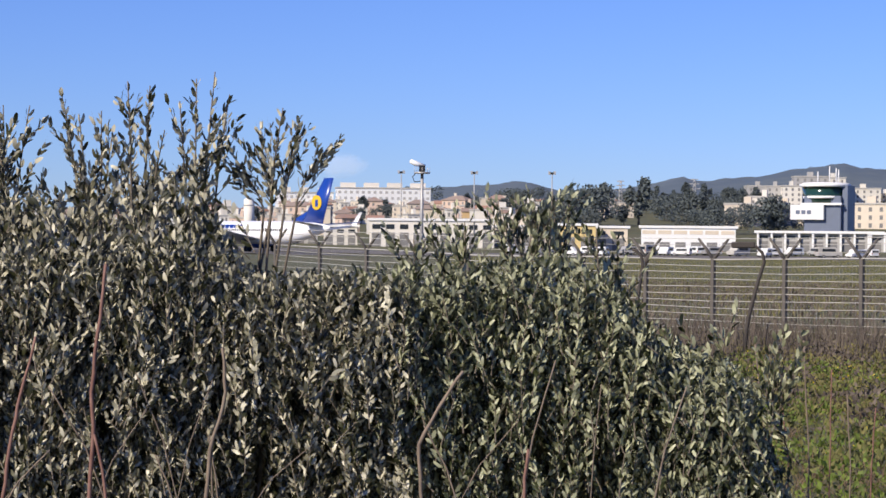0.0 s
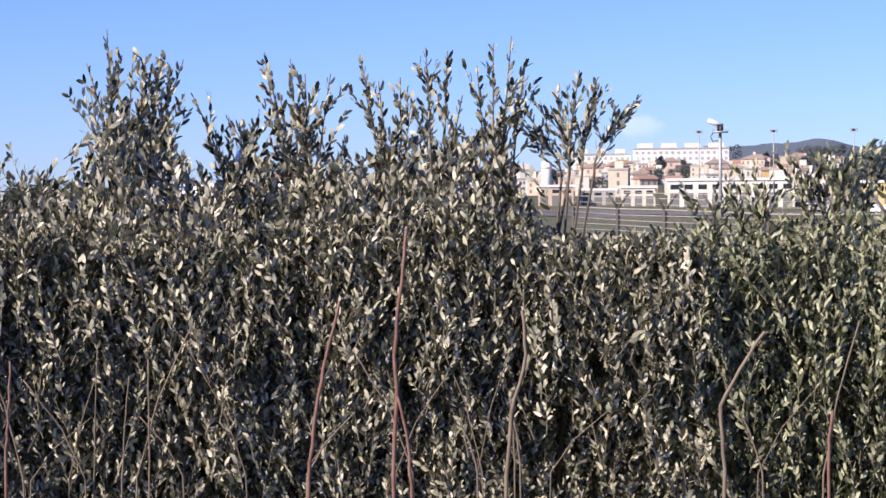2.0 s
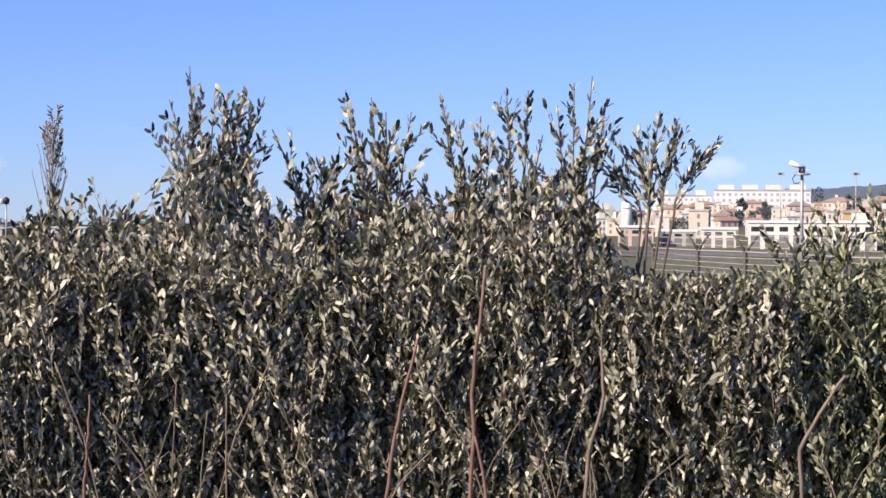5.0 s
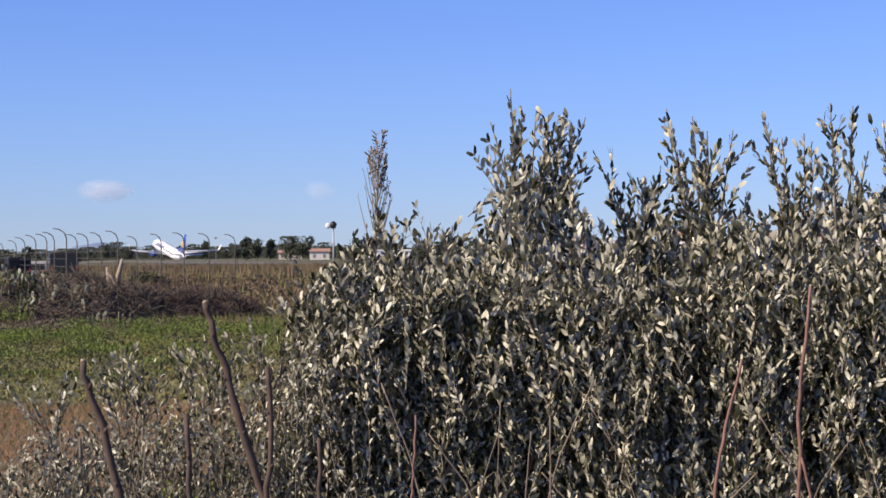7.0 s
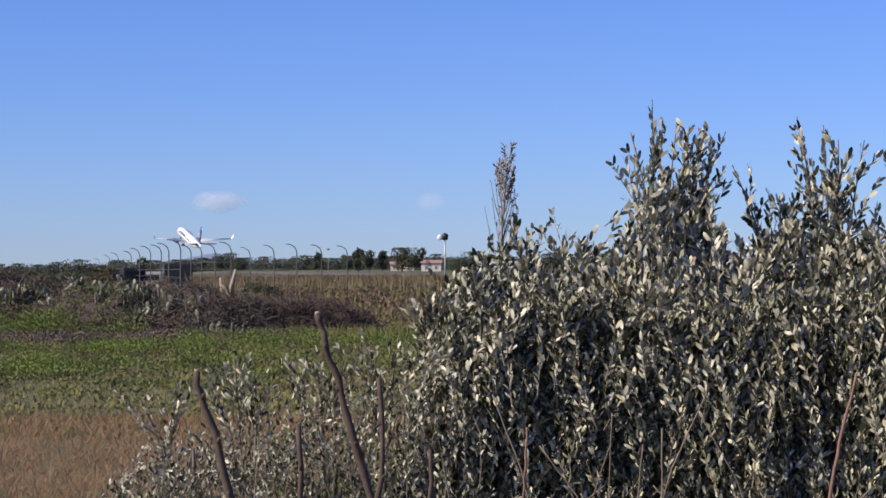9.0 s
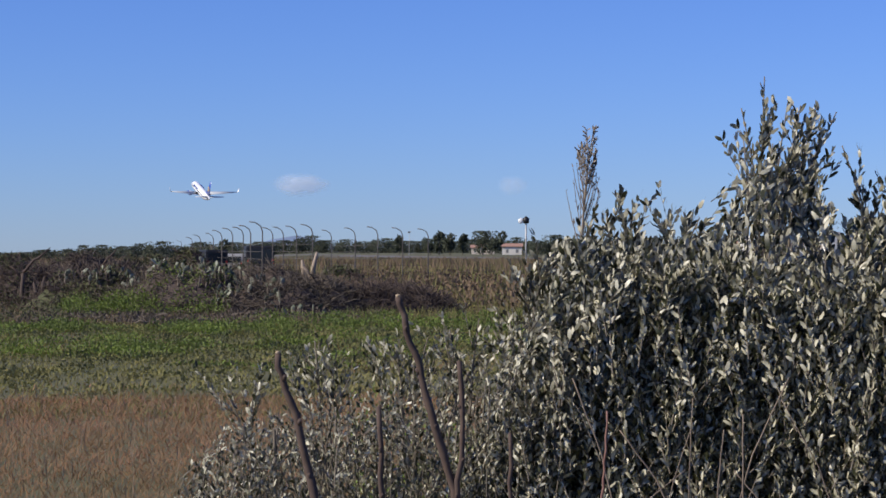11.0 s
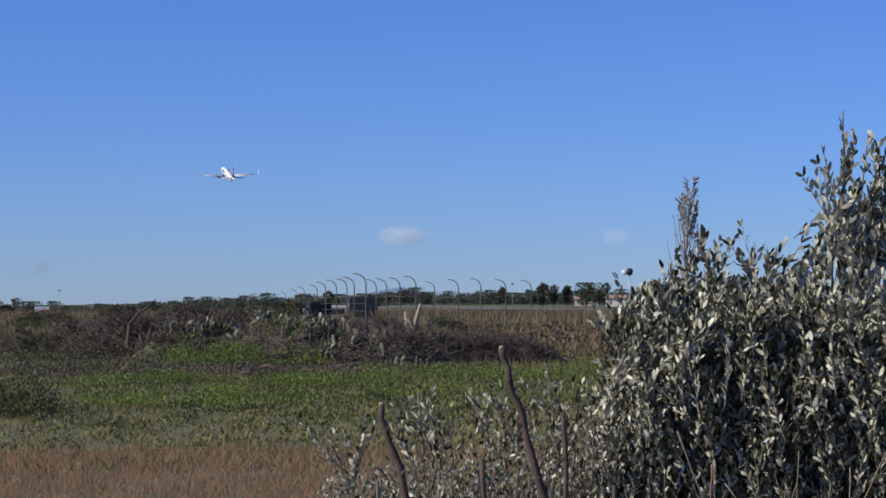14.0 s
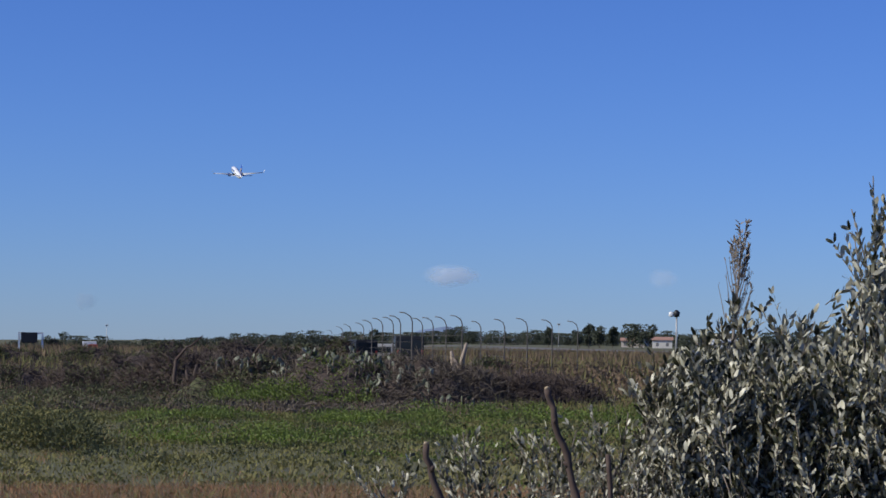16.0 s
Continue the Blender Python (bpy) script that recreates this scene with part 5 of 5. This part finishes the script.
BUSH_A = olive_bush("olive_bush", "tall grey green olive bush with feathery top shoots", -11.5, 6.4,
                    [(-10.25, 5.7, 6.3), (-10.8, 4.8, 6.3), (-9.55, 5.05, 6.4), (-9.2, 5.0, 6.4), (-8.75, 5.0, 6.5), (-8.5, 4.4, 6.4), (-9.3, 4.3, 6.3), (-8.2, 4.9, 6.6), (-10.7, 4.0, 6.2), (-9.9, 3.9, 6.2), (-9.0, 3.8, 6.4), (-8.0, 4.0, 6.5), (-11.7, 1.75, 6.2), (-12.6, 1.6, 6.3),
                     (-13.5, 1.55, 6.3), (-14.2, 1.7, 6.3), (-14.9, 1.15, 6.4), (-7.2, 2.4, 6.6), (-6.7, 3.2, 6.5), (-6.3, 2.9, 6.6), (-15.5, 0.5, 6.4), (-16.1, -0.4, 6.4)],
                    [(-17.2, -7), (-16.4, -3.2), (-15.8, -0.9), (-15.2, 0.5), (-14.4, 1.0), (-12.5, 0.8), (-11.2, 0.8), (-10.2, 1.0), (-8.6, 0.8), (-7.5, 0.6), (-6.3, 0.7)], 5800, 101,
                    [(-9.7, 1.2), (-14, 0.2), (-12.3, 0.3), (-6.55, 1.2), (-16, -1.2)],
                    veil=[(-15.3, 0.9), (-14.2, 1.3), (-12.6, 1.15), (-11.2, 1.5), (-10.4, 3.6), (-8.8, 3.5), (-8.0, 2.4), (-7.2, 1.6), (-6.4, 1.9)], nveil=390)
BUSH_B = olive_bush("olive_bush", "broad grey green olive bush with upright top shoots", -1.5, 6.42,
                    [(-6.0, 5.1, 6.5), (-5.3, 4.9, 6.5), (-5.6, 4.0, 6.5), (-4.9, 4.5, 6.4), (-4.2, 4.5, 6.6), (-3.4, 5.0, 6.5), (-2.9, 4.3, 6.5), (-2.3, 4.4, 6.5), (-1.6, 5.2, 6.4), (-1.0, 5.1, 6.5), (-0.2, 4.7, 6.5), (0.25, 5.3, 6.4), (0.75, 5.5, 6.4), (1.15, 4.9, 6.5),
                     (1.8, 3.6, 6.5), (2.6, 4.55, 6.4), (3.2, 4.1, 6.4), (3.85, 3.5, 6.4), (1.5, 2.9, 6.5), (-0.6, 3.9, 6.5), (-2.0, 3.8, 6.5), (-5.0, 3.6, 6.4)],
                    [(-7.0, 0.6), (-6.0, 0.8), (-4.5, 0.9), (-3, 1.0), (-1.5, 1.2), (0, 1.1), (1, 0.7), (2, 0.2), (3, 0.2), (4, 0.2), (5, 0.2), (6, 0.1)], 6600, 102,
                    [(-4.9, 1.0), (-2.4, 1.0), (-1.0, 1.1), (0.4, 1.2), (2.45, 1.75, 0.75)],
                    veil=[(-7.0, 1.9), (-6.2, 2.4), (-4.5, 2.5), (-3.3, 2.8), (-2.4, 2.6), (-1.4, 3.0), (0.4, 3.0), (1.0, 1.6), (1.2, 0.9)], nveil=420, hollow=(0.8, 6.0, -2.2))
BUSH_C = olive_bush("olive_bush", "low dense olive bush sloping down to the meadow", 9.5, 6.5,
                    [(10.0, 2.35, 6.4), (9.5, 2.1, 6.4), (10.5, 2.1, 6.5), (8.6, 1.9, 6.5), (7.6, 1.5, 6.5), (9.0, 1.8, 6.6), (11.2, 1.3, 6.4), (11.8, 0.5, 6.5), (7.0, 1.0, 6.6), (6.2, 1.0, 6.6), (12.4, -0.6, 6.4), (14.6, -1.2, 6.4), (15.9, -1.8, 6.5), (16.3, -2.3, 6.5)],
                    [(4.5, 0.3), (6, 0.4), (7, 0.4), (8, 0.5), (9, 0.7), (10, 0.9), (10.8, 0.6), (11.6, 0.0), (12.5, -0.8), (13.5, -1.6), (15, -2.2), (15.7, -2.9), (16.0, -3.6), (15.6, -5), (16.8, -6.2), (17.6, -8)], 5000, 103,
                    [(9.6, 0.0), (7.2, -0.6), (11.6, -1.0), (14.8, -3.2), (16.0, -3.8)], gather=0.15, hollow=(4.5, 12.5, -3.4), leaf=OLIVE_GREEN)
BUSH_D = olive_bush("olive_sucker", "sparse young olive suckers among stakes", -19.0, 6.2,
                    [(-14.9, -0.3, 6.0), (-15.6, -0.5, 6.0), (-16.4, -0.7, 6.0), (-17.2, -1.0, 6.0), (-18.2, -1.9, 6.0), (-19.3, -1.8, 6.1), (-20.9, -1.3, 6.1), (-16.0, -1.0, 6.3), (-21.6, -2.3, 6.1), (-22.5, -2.4, 6.1), (-17.8, -1.2, 6.2), (-20.3, -1.6, 6.2), (-23.3, -2.7, 6.2), (-19.9, -2.2, 6.0), (-18.7, -1.4, 6.2)],
                    [(-24.5, -8), (-24.2, -4.4), (-23.6, -3.4), (-22, -2.9), (-20, -2.5), (-18.5, -2.1), (-17.0, -1.5), (-15.8, -0.9), (-14.0, -0.6)], 1500, 104,
                    [(-15.3, -2.4), (-16.8, -3.0), (-18.2, -3.4), (-20.6, -3.6), (-22.6, -4.2), (-24.0, -4.6)], 1.2, 1.0, 0.022, -8.2, 7, 0.024)


# ---- stems and stakes before the bushes ----
def stake(name, label, line, r, mat, cut=False, category="stake"):
    foot = Vector(line[0])
    ob = thing(name, label, category, foot)
    pts = [Vector(q) - foot for q in line]
    n = len(pts)
    fine = []
    rnd = random.Random(len(label) + n)
    for i in range(n - 1):
        for k in range(4):
            fine.append(pts[i].lerp(pts[i + 1], k / 4) + Vector((rnd.gauss(0, r * 0.3), rnd.gauss(0, r * 0.3), 0)) * (i + k > 0))
    fine.append(pts[-1])
    m = len(fine)
    part("shaft", tubed(fine, [r * (1 - 0.35 * i / (m - 1)) * rnd.uniform(0.9, 1.12) for i in range(m)], 8), mat, ob)
    if r > 0.0075:
        for k in range(3):
            q = fine[int((0.35 + 0.2 * k) * (m - 1))]
            side = Vector((rnd.uniform(-1, 1), -0.6, 0.8)).normalized()
            part("bud", tubed([q, q + side * r * 1.7], [r * 0.7, r * 0.35], 6), mat, ob)
    if cut:
        top, d = fine[-1], (fine[-1] - fine[-2]).normalized()
        part("cut_end", tubed([top, top + d * 0.006], [r * 0.6, r * 0.45], 8), PALE_WOOD, ob)
    return ob


def rooted(az, dist, *pts):
    """A line from the ground through the given headings and heights."""
    return [on_land(az, dist) - Vector((0, 0, 0.05))] + [up(a, e, d) for a, e, d in pts]


def stakes():
    D = 5.1
    stake("stake", "thick dark bare sapling stem with a cut top", rooted(-20.7, D, (-20.95, -5.6, D), (-21.35, -3.6, D), (-21.75, -2.4, D), (-21.9, -1.65, D)), 0.0125, STAKE, True)
    stake("stake", "thick dark bent bare sapling stem", rooted(-16.7, D, (-17.1, -5.4, D), (-17.7, -3.2, D), (-18.1, -1.9, D), (-18.42, -0.8, D), (-18.62, -0.1, D)), 0.0115, STAKE, True)
    stake("stake", "slender dark bare stem", rooted(-16.9, D, (-16.95, -5.6, D), (-16.85, -3.6, D), (-16.95, -1.85, D)), 0.009, STAKE)
    stake("stake", "slender dark bare stem", rooted(-19.0, D, (-19.05, -5.6, D), (-19.15, -3.1, D)), 0.009, STAKE)
    stake("stake", "short slender bare stem", rooted(-15.4, D, (-15.5, -5.6, D), (-15.55, -3.8, D)), 0.007, STAKE)
    stake("stake", "short slender reddish stem", rooted(-13.0, D, (-13.05, -5.5, D), (-12.95, -4.6, D), (-12.9, -3.2, D)), 0.004, RED_BARK)
    stake("stake", "tall red barked stem before the olive bush", rooted(-2.3, 5.25, (-2.6, -6.5, 5.25), (-2.45, -4.4, 5.25), (-2.5, -3.2, 5.25), (-2.3, -1.2, 5.25), (-2.15, 0.25, 5.25)), 0.0062, RED_BARK, True)
    stake("stake", "forked red barked stem", rooted(-2.0, 5.25, (-2.05, -6.7, 5.25), (-2.2, -5.3, 5.25), (-2.45, -4.3, 5.25)), 0.0055, RED_BARK)
    stake("stake", "curved red barked stem before the olive bush", rooted(-5.2, 5.25, (-4.9, -6.6, 5.25), (-4.65, -4.6, 5.25), (-4.35, -3.2, 5.25), (-4.0, -1.7, 5.25)), 0.0055, RED_BARK)
    stake("stake", "pale thin twig before the olive bush", rooted(0.4, 5.35, (0.55, -6.5, 5.35), (0.7, -4.8, 5.35), (1.1, -3.2, 5.35), (1.0, -2.0, 5.35)), 0.006, TWIG)
    stake("stake", "short red stem with a crossing twig", rooted(9.4, 5.25, (9.3, -6.2, 5.25), (9.4, -4.7, 5.25)), 0.0055, RED_BARK)
    stake("stake", "pale bent twig before the low bush", rooted(6.2, 5.35, (6.5, -6.3, 5.35), (6.4, -4.6, 5.35), (7.1, -3.3, 5.35), (7.6, -2.6, 5.35)), 0.006, TWIG)
    rnd = random.Random(77)
    for k in range(24):
        a = rnd.uniform(-13, 13)
        e = rnd.uniform(-5.0, -2.2)
        s = rnd.uniform(-2.4, 2.4)
        stake("twig", "thin pale bare twig before the olive bush", rooted(a, 5.4, (a + s * 0.2, -6.4, 5.35), (a + s * 0.5, (e - 6.4) / 2, 5.35), (a + s, e, 5.35)), rnd.uniform(0.0016, 0.003), TWIG, False, "twig")
    for k in range(7):
        a = 15.8 + 0.55 * k
        stake("weed_stalk", "tall dry reddish weed stalk in the meadow", rooted(a, 7.5, (a + 0.1, -5, 7.5), (a + rnd.uniform(-0.3, 0.3), rnd.uniform(-3.6, -1.6), 7.5)), 0.0035, RED_BARK if k % 2 else TWIG, False, "weed")


stakes()


def reed():
    """A tall reed with a feathery plume."""
    rng = np.random.default_rng(55)
    foot = on_land(-14.0, 8.0)
    ob = thing("reed", "tall pale reed with a feathery seed plume", "reed", foot)
    rel = lambda p: Vector(p) - foot
    line = [rel(foot), rel(up(-14.05, -2.5, 8.0)), rel(up(-14.0, 1.0, 8.0)), rel(up(-13.92, 2.85, 8.0)), rel(up(-13.85, 4.0, 8.0))]
    part("stalk", tubed(line, [0.008, 0.007, 0.006, 0.004, 0.002], 6), REED, ob)
    B, D, S = [], [], []
    bm = bmesh.new()
    for k in range(34):
        t = rng.uniform(0, 1) ** 1.3
        base = line[2].lerp(line[4], t) if t > 0.2 else line[2].lerp(line[3], t)
        L = 0.18 * (1.1 - t) + 0.03
        a = rng.uniform(0, 6.2832)
        w = Vector((math.cos(a) * 0.33, math.sin(a) * 0.33, 1)).normalized()
        mid = base + w * L * 0.6
        end = base + w * L + Vector((0, 0, 0.03))
        tube(bm, [base, mid, end], [0.0022, 0.0018, 0.001], 3, False)
        n = 16 if t > 0.45 else 4
        for i in range(n):
            s = rng.uniform(0.3, 1)
            B.append(tuple(base.lerp(end, s)))
            D.append(tuple(w + Vector(rng.normal(0, 0.5, 3))))
            S.append(rng.uniform(0.012, 0.028))
    part("plume_stalk", bm, REED, ob)
    S = np.array(S)
    v, f = leaves(np.array(B), np.array(D), S, S * 0.3, rng)
    raw("plume", v, f, REED, ob, "pale feathery plume", "stuff")
    return ob


REED_OB = reed()


# ---- small clouds ----
def cloud_material(name, cover):
    m = bpy.data.materials.new(name)
    m.use_nodes = True
    nt = m.node_tree
    n, link = nt.nodes, nt.links.new
    b = n["Principled BSDF"]
    b.inputs["Base Color"].default_value, b.inputs["Roughness"].default_value = (0.9, 0.9, 0.9, 1), 1.0
    tr, mx, co, no, rg = n.new("ShaderNodeBsdfTransparent"), n.new("ShaderNodeMixShader"), n.new("ShaderNodeTexCoord"), n.new("ShaderNodeTexNoise"), n.new("ShaderNodeMapRange")
    gr, mu = n.new("ShaderNodeTexGradient"), n.new("ShaderNodeMath")
    gr.gradient_type, mu.operation = "SPHERICAL", "MULTIPLY"
    no.inputs["Scale"].default_value, no.inputs["Detail"].default_value = 2.2, 7
    rg.inputs["From Min"].default_value, rg.inputs["From Max"].default_value, rg.inputs["To Max"].default_value = 0.15, 0.6, cover
    link(co.outputs["Object"], no.inputs["Vector"])
    link(co.outputs["Object"], gr.inputs["Vector"])
    link(gr.outputs["Fac"], mu.inputs[0])
    link(no.outputs["Fac"], mu.inputs[1])
    mu2 = n.new("ShaderNodeMath")
    mu2.operation, mu2.inputs[1].default_value = "MULTIPLY", 1.9
    link(mu.outputs[0], mu2.inputs[0])
    link(mu2.outputs[0], rg.inputs["Value"])
    link(rg.outputs[0], mx.inputs[0])
    link(tr.outputs[0], mx.inputs[1])
    link(b.outputs[0], mx.inputs[2])
    link(mx.outputs[0], n["Material Output"].inputs["Surface"])
    return m


CLOUD, THIN_CLOUD = cloud_material("cloud_vapour", 0.5), cloud_material("thin_cloud_vapour", 0.2)


def cloud(az, el, w, h, mat):
    """A far thin cloud: a bulging sheet turned to the light, fading at its rim."""
    verts, faces, n = [], [], 12
    for j in range(n + 1):
        for i in range(n + 1):
            x, z = i / n * 2 - 1, j / n * 2 - 1
            verts.append((x, -0.1 * (1 - min(1, x * x + z * z)), z + 0.15 * math.sin(3 * x)))
    for j in range(n):
        for i in range(n):
            k = j * (n + 1) + i
            faces.append((k, k + 1, k + n + 2, k + n + 1))
    ob = raw("cloud", verts, faces, mat, smooth=True)
    p = up(az, el, 4300)
    ob.matrix_basis = pose(p.x, p.y, p.z, 0, 0, -az) @ Matrix.Diagonal((w, w * 0.5, h, 1))
    ob.visible_shadow = False
    tagged(ob, "small thin white cloud low in the sky", "cloud", "small clouds", "structure")


cloud(-21.3, 2.95, 75, 30, CLOUD)
cloud(-15.5, 2.95, 40, 26, THIN_CLOUD)
cloud(-31.2, 2.1, 30, 24, THIN_CLOUD)
cloud(4.2, 3.0, 70, 34, THIN_CLOUD)


# ---- what moves ----
def motions():
    """The take-off, the wheels that fold away, and the wind in the olives and the reed."""
    c, s0, v0, acc = RUN, 285.1, 63.15, 0.709
    heights = [(6.5, 2.9), (7.2, 4.6), (8.0, 7.6), (8.7, 12.2), (11.0, 31.1), (12.5, 52.4), (14.5, 86.8), (16.0, 112.5)]
    nose = [(0, 0), (4.6, 0), (5.5, 5), (6.5, 9), (8.0, 12), (8.7, 13), (11, 15), (16, 15)]
    rows = []
    for t in [0.5 * i for i in range(33)]:
        p = RUN_SIDE * RUN_OFF + RUN * (s0 + v0 * t + 0.5 * acc * t * t)
        z = land(p.x, p.y) + 0.12 + 3.33
        if t > 6:
            z = max(2.9, lerp(t, heights)) if t < 8.5 else float(np.interp(t, *zip(*heights)))
        rows.append((t, pose(p.x, p.y, z, 0, 0, -RUN_AZ) @ pose(0, 0, 0, lerp(t, nose), 0, 0) @ pose(0, 0, 0, 0, -lerp(t, [(11, 0), (13, 3), (16, 3)]), 0)))
    walk(PLANE, rows)
    for g, (x, y, z) in GEARS:
        walk(g, [(0, pose(x, y, z)), (8.5, pose(x, y, z)), (9.5, pose(x * 0.7, y, z + 0.6, 0, -40 * (x > 0) + 40 * (x < 0), 0)), (10.5, pose(x * 0.4, y, z + 1.1, 0, -80 * (x > 0) + 80 * (x < 0), 0)), (16, pose(x * 0.4, y, z + 1.1, 0, -80 * (x > 0) + 80 * (x < 0), 0))])

    def sway(ob, az, rows, lift=((0, 0),)):
        base = ob.matrix_basis.copy()
        axis = Vector((math.sin(radians(az)), math.cos(radians(az)), 0))
        walk(ob, [(t, Matrix.Translation((0, 0, lerp(t, lift))) @ base @ Matrix.Rotation(radians(a), 4, axis)) for t, a in rows])

    gust = [(0, 0), (3.2, 0.1), (5.3, 0), (7.5, 0), (8.0, -0.7), (8.5, 0.2), (8.7, 1.2), (9.7, 3.0), (10.8, 4.3), (11.0, 4.5), (11.5, 3.8), (12.0, 1.25), (12.5, 0.25), (13.0, 1.6), (14.5, 2.5), (15.5, 2.3), (16.0, 1.0)]
    sway(BUSH_A, -11.5, gust, ((8.5, 0), (11.0, 0.04), (12.0, 0.06), (13.0, 0.08), (14.5, 0.075), (15.5, 0.04), (16.0, 0.01)))
    sway(BUSH_B, -1.5, [(t, a * 0.6) for t, a in gust])
    sway(REED_OB, -14.0, [(0, 0), (7.0, 0), (7.5, -0.4), (8.0, 0.3), (8.5, 0.1), (8.7, 1.3), (10.8, 2.3), (11.0, 1.7), (11.5, 1.5), (12.0, 0), (12.5, 0.6), (13.2, 0.9), (14.0, 1.4), (14.5, 1.7), (15.0, 2.5), (15.5, 1.0), (16.0, 1.8)])


motions()
